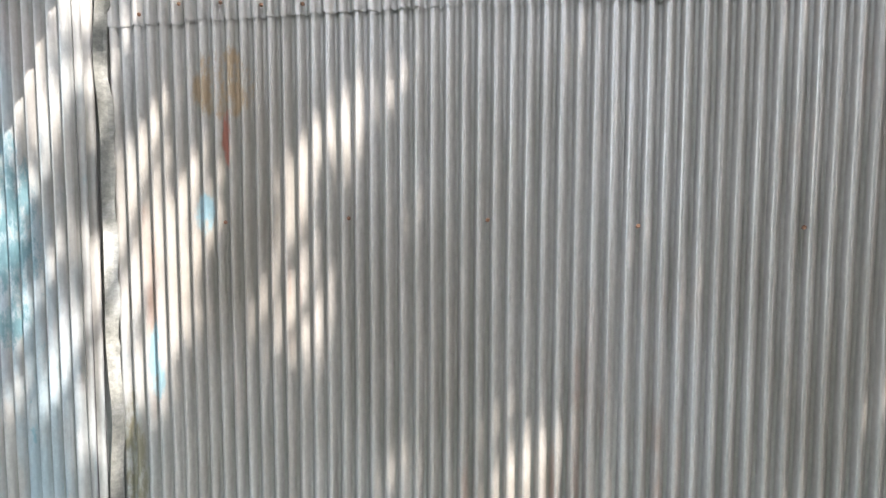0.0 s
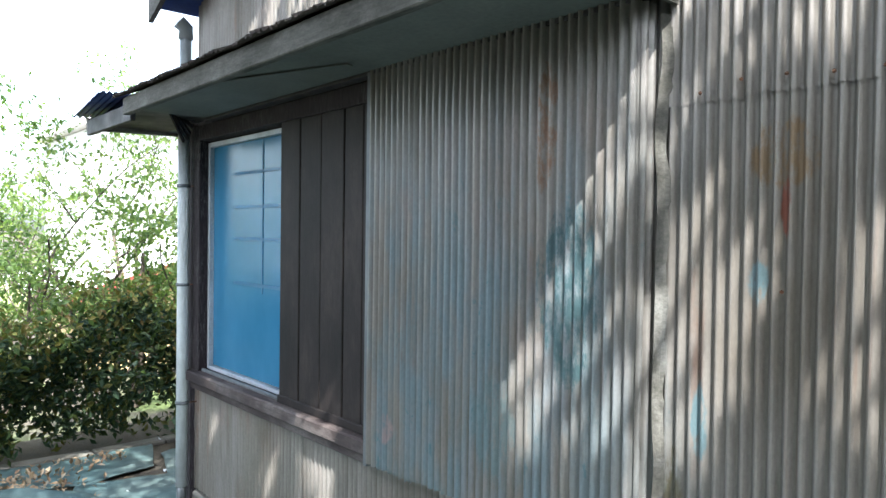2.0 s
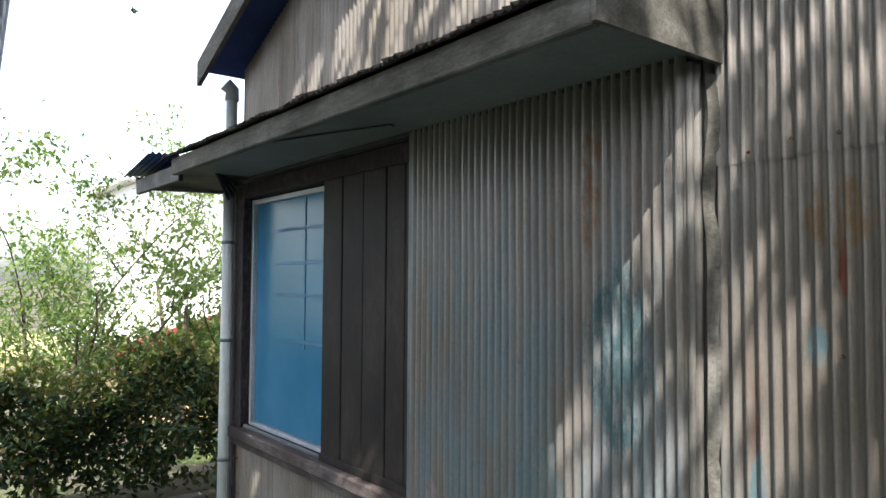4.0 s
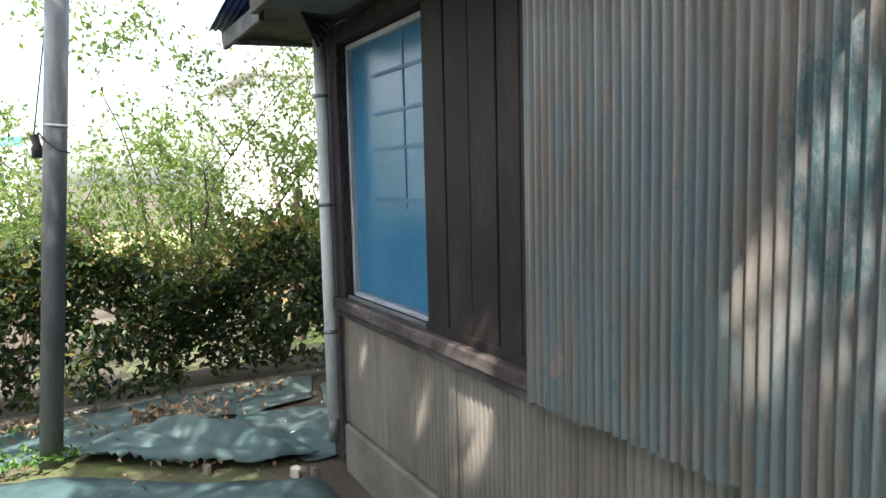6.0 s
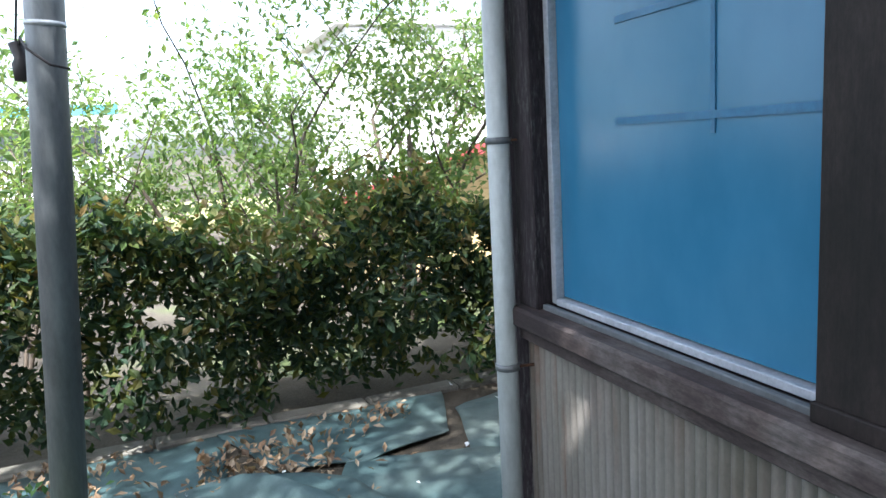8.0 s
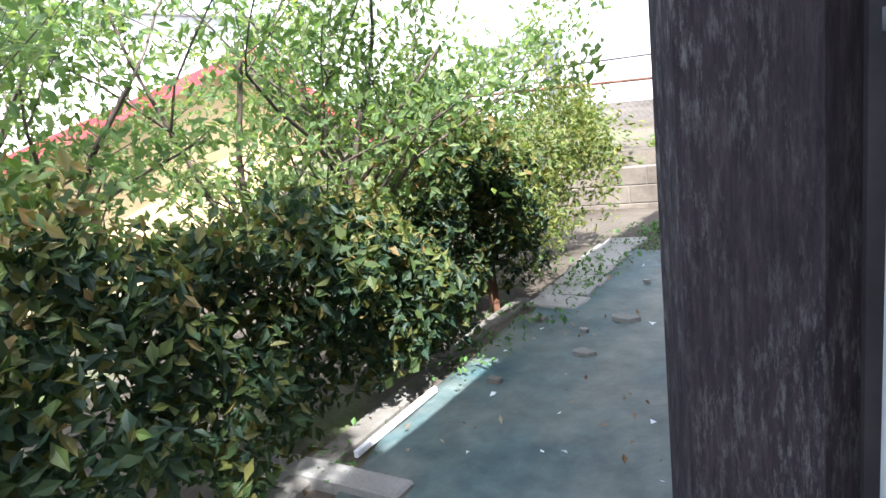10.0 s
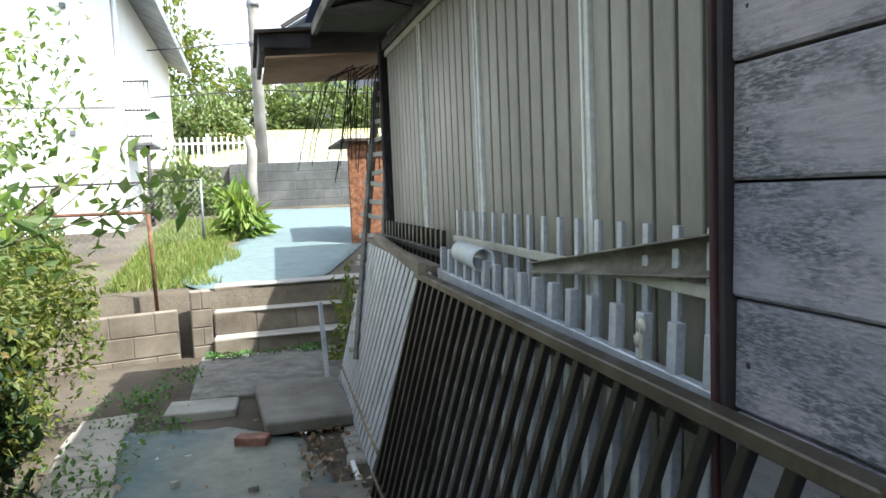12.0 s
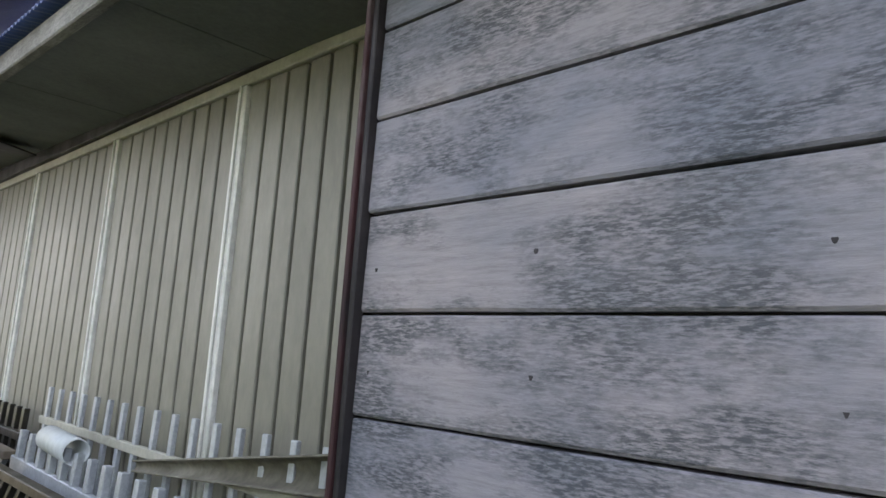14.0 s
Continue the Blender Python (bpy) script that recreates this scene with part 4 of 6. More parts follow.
    ps.append(box("front_return", xf, -3.74, 0.96, 0.985, 2.185, 2.27, BLACKISH, None, 0.004))
    ps.append(box("front_soffit", -4.49, -3.735, 0.99, 1.385, 2.245, 2.257, BLACKISH, None, 0.003))
    for k in range(5):
        ps.append(beam("broken_lath", (-3.7 - 0.06 * k, 1.12 + 0.04 * k, 2.27), (-4.0 + 0.03 * k, 1.33, 2.12 + 0.03 * k), 0.012, 0.02, POSTWOOD, None, 0.002))
    under(root, root.location, *ps)
    tagged(root, "side eave with grey soffit panels and worn fascia", "eave", kind="structure")

    # upper roof: gable with overhang, gutter on the path side
    root = empty("roof", (0.4, 3.6, 4.6))
    ps = []
    sl = 0.42

    def slope(name, xa, xb, za, zb, y0, y1, t, mat):
        V = [(xa, y0, za), (xb, y0, zb), (xb, y1, zb), (xa, y1, za), (xa, y0, za + t), (xb, y0, zb + t), (xb, y1, zb + t), (xa, y1, za + t)]
        return mesh_ob(name, V, [(0, 3, 2, 1), (4, 5, 6, 7), (0, 1, 5, 4), (1, 2, 6, 5), (2, 3, 7, 6), (3, 0, 4, 7)], mat)
    zr = rake(0.4) + 0.02
    ps.append(slope("roof_slope", -4.06, 0.4, zr - sl * 4.46, zr, 1.18, 6.15, 0.05, BLUEROOF))
    ps.append(slope("roof_slope", 5.3, 0.4, zr - sl * 4.9, zr, 1.18, 6.15, 0.05, BLUEROOF))
    ps.append(slope("bargeboard", -4.08, 0.4, zr - sl * 4.48 - 0.07, zr - 0.07, 1.155, 1.18, 0.13, FASCIA))
    ps.append(slope("bargeboard", 5.3, 0.4, zr - sl * 4.9 - 0.07, zr - 0.07, 1.155, 1.18, 0.13, FASCIA))
    under(root, root.location, *ps)
    tagged(root, "gable roof of blue metal sheets with grey bargeboards", "roof", kind="structure")
    box_ = box("wall_upper_side", -4.02, -3.9, WALL_Y + 0.1, 6.1, 2.42, 2.86, CORR, None, 0)
    tagged(box_, "upper side wall of the house", "wall", kind="structure")

    # blue sheet overhang and its half-round gutter
    g = empty("gutter", (-4.55, 4.2, 2.8))
    V, F = [], []
    k = 10
    pts = [(2.6 + i * 0.593) for i in range(7)]
    for y in pts:
        for s in range(k + 1):
            a = math.pi + math.pi * s / k
            V.append((-4.62 + 0.05 * math.cos(a), y, 2.80 + 0.006 * (y - 4) + 0.055 * math.sin(a)))
    for i in range(len(pts) - 1):
        for s in range(k):
            a = i * (k + 1) + s
            F.append((a, a + 1, a + k + 2, a + k + 1))
    tr = raw_mesh("trough", V, F, PVC_OLD, None, True)
    tr.modifiers.new("t", "SOLIDIFY").thickness = 0.004
    e = tube("end_cap", [(-4.62, 6.155, 2.80), (-4.62, 6.17, 2.80)], 0.056, PVC_OLD)
    rings = [tube("joint", [(-4.62, y - 0.02, 2.803), (-4.62, y + 0.02, 2.803)], 0.06, PVC_OLD) for y in (3.2, 4.0, 4.9, 5.6)]
    ov = slope("overhang_sheet", -4.6, -4.0, 2.815, 3.02, 2.6, 6.1, 0.02, BLUEROOF)
    under(g, g.location, tr, e, ov, *rings)
    tagged(g, "weathered beige gutter on the blue roof overhang", "gutter", kind="structure")

    # porch roof past the end of the side wall
    root = empty("porch_roof", (-4.3, 6.6, 2.4))
    ps = [slope("soffit", -4.78, -3.6, 2.27, 2.33, 6.12, 7.2, 0.012, PORCHWOOD),
          slope("roof_board", -4.84, -3.5, 2.41, 2.5, 6.06, 7.3, 0.02, ROOF),
          box("front_board", -4.8, -4.5, 6.1, 6.125, 2.33, 2.42, BLACKISH, None, 0.003),
          box("side_board", -4.815, -4.785, 6.1, 7.22, 2.31, 2.42, BLACKISH, None, 0.003)]
    under(root, root.location, *ps)
    tagged(root, "small porch roof with bare brown ply underside", "porch roof", kind="structure")


PVC_OLD = weathered("aged_gutter_plastic", (0.07, 0.065, 0.05), (0.17, 0.155, 0.12), (0.32, 0.3, 0.25), 5.0, rough=0.7, grain=40)
eaves()


def downpipe():
    root = empty("downpipe", (-4.0, 1.3, 0.2))
    ps = [tube("pipe", [(-3.995, 1.315, 0.26), (-3.985, 1.315, 2.2)], 0.031, PVC, None, 16),
          tube("shoe", [(-3.995, 1.315, 0.14), (-3.995, 1.315, 0.27)], 0.027, GALV, None, 12)]
    for z in (0.72, 1.365, 1.9):
        ps.append(tube("bracket", [(-3.99, 1.315, z - 0.009), (-3.99, 1.315, z + 0.009)], 0.036, GALV, None, 16))
        ps.append(beam("bracket_arm", (-3.975, 1.33, z), (-3.96, 1.405, z), 0.012, 0.006, RUST, None, 0.001))
    under(root, root.location, *ps)
    tagged(root, "cream plastic downpipe with rusty brackets", "downpipe")
    up = empty("vent_pipe", (-4.1, 1.5, 2.6))
    ps = [tube("pipe", [(-4.06, 1.35, 2.3), (-4.06, 1.35, 2.72)], 0.032, PVC_GREY), tube("cap", [(-4.06, 1.35, 2.71), (-4.06, 1.35, 2.77), (-4.06, 1.31, 2.8)], 0.04, PVC_GREY)]
    under(up, up.location, *ps)
    tagged(up, "grey plastic pipe stub above the eave", "pipe")


downpipe()


# ---- fences and loose things along the house ----
def leaning_panel(name, top0, top1, bot0, bot1, n, bar, mat, rail_mat, label, low=0.12, stick=0.0, rail=(0.045, 0.03)):
    """A railing panel of bars between two rails, leaned on the wall; stick: how far the bars pass the top rail."""
    t0, t1, b0, b1 = map(Vector, (top0, top1, bot0, bot1))
    root = empty(name, b0)
    ps = [beam("top_rail", t0, t1, rail[0], rail[1], rail_mat), ]
    ps.append(beam("bottom_rail", b0.lerp(t0, low), b1.lerp(t1, low), rail[1], rail[1], rail_mat))
    for i in range(n):
        k = (i + 0.5) / n
        p, q = b0.lerp(b1, k), t0.lerp(t1, k)
        q = q + (q - p).normalized() * stick
        ps.append(beam("bar", p, q, bar[0], bar[1], mat, None, 0.002, (1, 0, 0)))
    under(root, root.location, *ps)
    return tagged(root, label, "fence panel", "railing panels against the wall")


leaning_panel("railing_panel", (-4.31, 2.13, 1.09), (-4.29, 4.35, 1.09), (-4.47, 2.45, -0.06), (-4.45, 4.95, -0.07), 26, (0.021, 0.02), ALU_BROWN, ALU_BRONZE, "dark brown aluminium railing panel leaning on the wall", rail=(0.036, 0.028))
leaning_panel("railing_panel", (-4.20, 4.4, 1.10), (-4.19, 6.15, 1.12), (-4.4, 5.1, -0.02), (-4.34, 7.0, -0.02), 17, (0.05, 0.02), ALU_WHITE, OLDBAR, "pale aluminium railing panel leaning on the wall")
leaning_panel("railing_panel", (-4.22, 2.5, 1.055), (-4.2, 4.35, 1.08), (-4.28, 2.5, 0.0), (-4.26, 4.35, -0.02), 17, (0.028, 0.022), ALU_WHITE, ALU_WHITE, "white picket panel standing behind the brown one", stick=0.12, rail=(0.022, 0.06))
leaning_panel("railing_panel", (-4.12, 2.52, 1.22), (-4.1, 4.45, 1.22), (-4.16, 2.52, 0.0), (-4.14, 4.45, 0.0), 17, (0.022, 0.014), ALU_WHITE, CREAM, "weathered grey picket panel against the siding", stick=0.12, rail=(0.018, 0.028))
leaning_panel("railing_panel", (-4.13, 4.5, 1.15), (-4.12, 6.0, 1.15), (-4.17, 4.5, 0.0), (-4.16, 6.0, 0.0), 16, (0.035, 0.02), ALU_BROWN, ALU_BROWN, "dark picket panel behind the pale one", stick=0.1)
tagged(tube("rail_tube", [(-4.26, 2.5, 1.045), (-4.25, 4.25, 1.06)], 0.024, ALU_BROWN), "dark round tube lying on the railings", "tube")
tagged(beam("wooden_bar", (-4.3, 4.25, 1.12), (-4.19, 5.9, 1.15), 0.03, 0.05, OLDBAR), "pale brown wooden bar along the top of the railings", "bar")
tagged(beam("thin_stake", (-4.43, 7.0, -0.06), (-4.45, 7.08, 0.6), 0.035, 0.02, ALU_WHITE), "thin pale stake leaning by the railings", "stake")
tagged(beam("edging_strip", (-4.50, 2.6, -0.045), (-4.47, 5.4, -0.06), 0.025, 0.03, WHITEPAINT), "thin white edging strip on the ground", "strip")


def gutter_trough():
    V, F = [], []
    k = 8
    a0, b0 = Vector((-4.145, 2.5, 1.312)), Vector((-4.15, 3.5, 1.19))
    for t in range(6):
        c = a0.lerp(b0, t / 5)
        r = 0.046 - 0.006 * t
        for s in range(k + 1):
            a = math.radians(105 - 205 * s / k)
            V.append(c + Vector((r * math.cos(a), 0, r * math.sin(a))))
    for i in range(5):
        for s in range(k):
            a = i * (k + 1) + s
            F.append((a, a + 1, a + k + 2, a + k + 1))
    ob = raw_mesh("gutter_length", V, F, PVC_OLD, None, True)
    ob.modifiers.new("t", "SOLIDIFY").thickness = 0.005
    tagged(ob, "mouldy length of old gutter lying on the pickets", "gutter length")
    V, F = tube_geo([(-4.2, 3.78, 1.19), (-4.19, 4.06, 1.2)], 0.04, 18, False)
    ob = raw_mesh("pipe_piece", [tuple(v) for v in V], F, PVC, None, True)
    ob.modifiers.new("t", "SOLIDIFY").thickness = 0.003
    tagged(ob, "short white piece of plastic pipe on the railings", "pipe")
    h = empty("hook_plate", (-4.25, 2.72, 1.15))
    ps = [tube("plate", [(-4.252, 2.72, 1.165), (-4.246, 2.72, 1.165)], 0.016, CREAM), tube("plate", [(-4.252, 2.73, 1.135), (-4.246, 2.73, 1.135)], 0.014, CREAM), beam("arm", (-4.249, 2.72, 1.1), (-4.249, 2.72, 1.17), 0.012, 0.005, CREAM)]
    under(h, h.location, *ps)
    tagged(h, "small cream metal hook plate on a picket", "hook")
    t = empty("timber_frame", (-4.15, 6.2, 0.0))
    ps = [beam("stile", (-4.32, 6.1, 0.35), (-4.06, 6.3, 2.15), 0.03, 0.05, FASCIA_Y), beam("stile", (-4.16, 6.05, 0.35), (-4.02, 6.08, 2.15), 0.03, 0.05, FASCIA_Y)]
    rnd = random.Random(5)
    for i in range(17):
        k = (i + 0.5) / 17
        p = Vector((-4.32, 6.1, 0.35)).lerp(Vector((-4.06, 6.3, 2.15)), k)
        q = Vector((-4.16, 6.05, 0.35)).lerp(Vector((-4.02, 6.08, 2.15)), k)
        p.z += rnd.uniform(-0.03, 0.03)
        ps.append(beam("lath", p + (p - q) * 0.35, q, 0.012, 0.03, CREAM))
    ps.append(beam("foot", (-4.24, 6.1, -0.05), (-4.24, 6.1, 0.4), 0.05, 0.05, POSTWOOD))
    under(t, t.location, *ps)
    tagged(t, "broken lath frame leaning at the end of the wall", "lath frame")
    V = []
    parts = []
    for i in range(26):
        x, y = -4.15 + rnd.uniform(-0.12, 0.1), 6.15 + rnd.uniform(0, 0.3)
        dx = rnd.uniform(-0.35, 0.02)
        l = rnd.uniform(0.35, 0.75)
        pts = [(x, y, 2.24), (x + dx * 0.6, y, 2.24 - 0.15 * l), (x + dx, y + 0.05, 2.24 - l)]
        parts.append(tube_geo(pts, 0.004, 4))
    V, F = merge_geo(parts)
    ob = mesh_ob("hanging_stalks", V, F, DARKWOOD)
    tagged(ob, "dry stalks hanging from the porch roof", "dry stalks", kind="stuff")


gutter_trough()


def block_wall(root, p, q, z0, z1, mat, bl=0.39, bh=0.19, thick=0.12, rnd=None):
    """Courses of concrete blocks between two ground points."""
    p, q = Vector((*p, 0)), Vector((*q, 0))
    L = (q - p).length
    d = (q - p) / L
    rows = max(1, round((z1 - z0) / bh))
    hh = (z1 - z0) / rows
    obs = []
    for r in range(rows):
        u = -bl / 2 if r % 2 else 0.0
        while u < L - 0.02:
            a, b = max(0, u) + 0.004, min(L, u + bl) - 0.004
            if b - a > 0.04:
                o = beam("block", p + d * a + Vector((0, 0, z0 + hh * (r + 0.5))), p + d * b + Vector((0, 0, z0 + hh * (r + 0.5))), thick, hh - 0.008, mat, None, 0.006)
                obs.append(o)
            u += bl
    m = beam("mortar", p + Vector((0, 0, (z0 + z1) / 2)), q + Vector((0, 0, (z0 + z1) / 2)), thick - 0.012, z1 - z0 - 0.01, CONCRETE, None, 0)
    under(root, root.location, m, *obs)


def steps_and_terrace():
    root = empty("steps", (-5.0, 8.8, -0.09))
    for i, (ya, yb) in enumerate(((8.45, 8.7), (8.7, 8.93), (8.93, 9.1))):
        z0, z1 = -0.12 + 0.22 * i, 0.1 + 0.22 * i
        block_wall(root, (-5.33, ya + 0.1), (-3.4, ya + 0.1 + 0.12), z0, z1, BLOCK, 0.39, 0.2, 0.19)
        under(root, root.location, box("tread", -5.32, -3.4, ya + 0.02, yb + 0.2, z1 - 0.012, z1 + 0.004, CONC_LIGHT, None, 0.004))
    tagged(root, "three worn concrete block steps up to the terrace", "steps", kind="structure")
    pil = empty("block_pillar", (-5.52, 8.72, -0.1))
    block_wall(pil, (-5.54, 8.74), (-5.35, 8.76), -0.15, 0.55, BLOCK, 0.2, 0.2, 0.2)
    tagged(pil, "short stacked block pillar beside the steps", "pillar", kind="structure")
    ret = empty("retaining_wall", (-6.6, 8.5, -0.1))
    block_wall(ret, (-9.5, 7.95), (-5.66, 8.74), -0.45, 0.38, BLOCK, 0.39, 0.2, 0.13)
    tagged(ret, "low brown block retaining wall with cracked end", "retaining wall", kind="structure")
    far = empty("block_wall", (-2.5, 17.8, 1.1))
    block_wall(far, (-5.3, 17.9), (2.5, 17.6), 0.9, 2.15, BLOCK_DARK, 0.4, 0.2, 0.15)
    tagged(far, "dark grey block wall at the back of the terrace", "block wall", kind="structure")
    tagged(box("upper_bank", -30, 12, 18.0, 26.0, 0.3, 2.12, GRAVELLY, None, 0.02), "retained bank behind the block wall", "bank", kind="structure")
    sl = box("path_slab", -5.45, -4.2, 7.0, 8.46, -0.12, -0.045, GRAVELLY, None, 0.01)
    tagged(sl, "rough aggregate concrete landing below the steps", "paving", kind="structure")
    for (x0, x1, y0, y1, z, mat, label) in ((-4.95, -4.35, 6.0, 6.95, 0.03, CONCRETE, "mossy concrete slab tilted beside the path"), (-5.58, -5.1, 6.62, 6.95, -0.03, CONC_LIGHT, "loose pale concrete slab on the cloth"),
                                       (-4.78, -4.45, 4.75, 5.1, -0.03, CONCRETE, "broken concrete slab among dry leaves"), (-6.1, -5.45, 2.4, 2.52, 0.02, CONC_LIGHT, "loose concrete bar lying on the cloth"), (-4.95, -4.55, -0.6, -0.25, 0.02, CONCRETE, "mossy concrete slab among weeds by the pole")):
        m = pose((x0 + x1) / 2, (y0 + y1) / 2, z - 0.02, random.Random(x0).uniform(-1.5, 1.5), 1.0, random.Random(y0).uniform(-6, 6))
        tagged(box("concrete_slab", -(x1 - x0) / 2, (x1 - x0) / 2, -(y1 - y0) / 2, (y1 - y0) / 2, -0.06, 0.02, mat, None, 0.01, m), label, "slab", "loose slabs on the path")
    bo = empty("edging_bricks", (-5.7, 5.5, -0.06))
    rnd = random.Random(12)
    for i in range(8):
        y = 4.85 + i * 0.262
        m = pose(-5.83 - 0.02 * i + rnd.uniform(-0.02, 0.02), y, ground_z(-5.8, y) + 0.02, rnd.uniform(-4, 4), rnd.uniform(-3, 3), rnd.uniform(-6, 6))
        under(bo, bo.location, box("paver", -0.18, 0.18, -0.122, 0.122, -0.05, 0.02, CONC_LIGHT, None, 0.008, m))
    tagged(bo, "row of worn pavers beside the hedge", "pavers", kind="structure")
    bo = empty("edging_bricks", (-4.45, 6.5, -0.06))
    for i in range(16):
        y = 5.45 + i * 0.14
        m = pose(-4.40 + 0.006 * i + rnd.uniform(-0.02, 0.02), y, ground_z(-4.4, y) + 0.0, rnd.uniform(-5, 5), rnd.uniform(-4, 4), rnd.uniform(-10, 10))
        under(bo, bo.location, box("stone", -0.08, 0.08, -0.062, 0.062, -0.05, 0.025, CONC_LIGHT, None, 0.012, m))
    tagged(bo, "row of grey stones under the railings", "stones", kind="structure")
    tagged(box("brick", -0.05, 0.05, -0.1, 0.1, -0.03, 0.03, REDTILE_DULL, None, 0.005, pose(-5.0, 5.93, -0.04, 0, 0, 70)), "old red brick lying by the slab", "brick")


REDTILE_DULL = weathered("dull_brick", (0.1, 0.05, 0.035), (0.19, 0.09, 0.065), (0.27, 0.15, 0.11), 12.0, rough=0.9, bump_s=0.5)
steps_and_terrace()


def metal_pole():
    root = empty("metal_pole", (-4.83, 0.06, 0))
    ps = [tube("shaft", [(-4.855, 0.0, -0.1), (-4.735, 0.30, 3.6)], 0.058, GALV, None, 20),
          tube("strap", [(-4.793, 0.154, 1.795), (-4.792, 0.155, 1.81)], 0.0605, ALU_WHITE, None, 20),
          tube("socket", [(-4.872, 0.062, 1.64), (-4.877, 0.062, 1.69), (-4.882, 0.062, 1.71), (-4.887, 0.052, 1.76)], [0.026, 0.03, 0.02, 0.024], BLACKISH, None, 10),
          tube("cable", [(-4.887, 0.062, 1.75), (-4.807, 0.077, 1.765), (-4.737, 0.102, 1.72), (-4.717, 0.162, 1.67), (-4.747, 0.212, 1.66)], 0.004, BLACKISH, None, 6),
          tube("cable", [(-4.887, 0.052, 1.76), (-4.847, 0.092, 2.0), (-4.817, 0.142, 2.3), (-4.777, 0.272, 3.5)], 0.004, BLACKISH, None, 6)]
    under(root, root.location, *ps)
    tagged(root, "grey galvanised pole with a taped socket and strap", "pole")
    s = empty("stake", (-6.17, 4.6, -0.1))
    under(s, s.location, beam("angle_face", (-6.17, 4.62, -0.15), (-6.23, 4.66, 0.95), 0.05, 0.006, RUST), beam("angle_face", (-6.195, 4.6, -0.15), (-6.255, 4.64, 0.95), 0.006, 0.05, RUST))
    tagged(s, "rusty angle-iron stake at the hedge", "stake")


metal_pole()
tagged(beam("edging_strip", (-5.80, 2.62, 0.0), (-5.84, 3.3, -0.01), 0.02, 0.03, WHITEPAINT), "thin white edging strip beside the kerb", "strip")


def flat_stone(x, y, r, seed, mat, label, cat):
    rnd = random.Random(seed)
    n = 7
    z = ground_z(x, y) + 0.03
    ring = [(x + r * rnd.uniform(0.6, 1.1) * math.cos(2 * math.pi * i / n), y + 0.7 * r * rnd.uniform(0.6, 1.1) * math.sin(2 * math.pi * i / n)) for i in range(n)]
    V = [(a, b, z - 0.03) for a, b in ring] + [(x + (a - x) * 0.92, y + (b - y) * 0.92, z + 0.014 + rnd.uniform(-0.004, 0.004)) for a, b in ring]
    F = [tuple(range(n - 1, -1, -1)), tuple(range(n, 2 * n))] + [(i, (i + 1) % n, n + (i + 1) % n, n + i) for i in range(n)]
    return tagged(mesh_ob("flat_stone", V, F, mat), label, cat, "stones and shards on the path")


for i, (x, y, r) in enumerate(((-5.3, 4.57, 0.1), (-5.82, 4.45, 0.11), (-5.33, 3.95, 0.07), (-5.62, 3.5, 0.06), (-5.45, 4.3, 0.035), (-5.0, 5.2, 0.03), (-5.4, 5.4, 0.03), (-4.62, 4.4, 0.06), (-4.66, 4.1, 0.07), (-4.6, 3.9, 0.05), (-4.55, 0.62, 0.035), (-4.3, 0.72, 0.04), (-4.05, 1.12, 0.05), (-4.0, 1.2, 0.04), (-4.98, 0.35, 0.05))):
    flat_stone(x, y, r, i, (CONC_LIGHT, CONCRETE, REDTILE_DULL)[2 if i in (7, 9) else i % 2], ("broken brick shard" if i in (7, 9) else "flat grey concrete shard") + " lying on the muddy cloth", "shard")


def paper_scraps():
    rnd = random.Random(8)
    V, F = [], []
    for k in range(26):
        x, y = rnd.uniform(-5.8, -4.6), rnd.uniform(0.3, 6.0)
        if y < 1.6:
            x = rnd.uniform(-5.2, -4.2)
        z, r, a = ground_z(x, y) + 0.055, rnd.uniform(0.008, 0.022), rnd.uniform(0, 6)
        b = len(V)
        for q in range(4):
            V.append((x + r * math.cos(a + q * 1.57), y + 0.7 * r * math.sin(a + q * 1.57), z + rnd.uniform(-0.01, 0.008)))
        F.append((b, b + 1, b + 2, b + 3))
    ob = raw_mesh("paper_scraps", V, F, WHITEPAINT)
    ob.modifiers.new("t", "SOLIDIFY").thickness = 0.002
    tagged(ob, "tiny pale scraps scattered on the cloth", "scraps", kind="stuff")


paper_scraps()


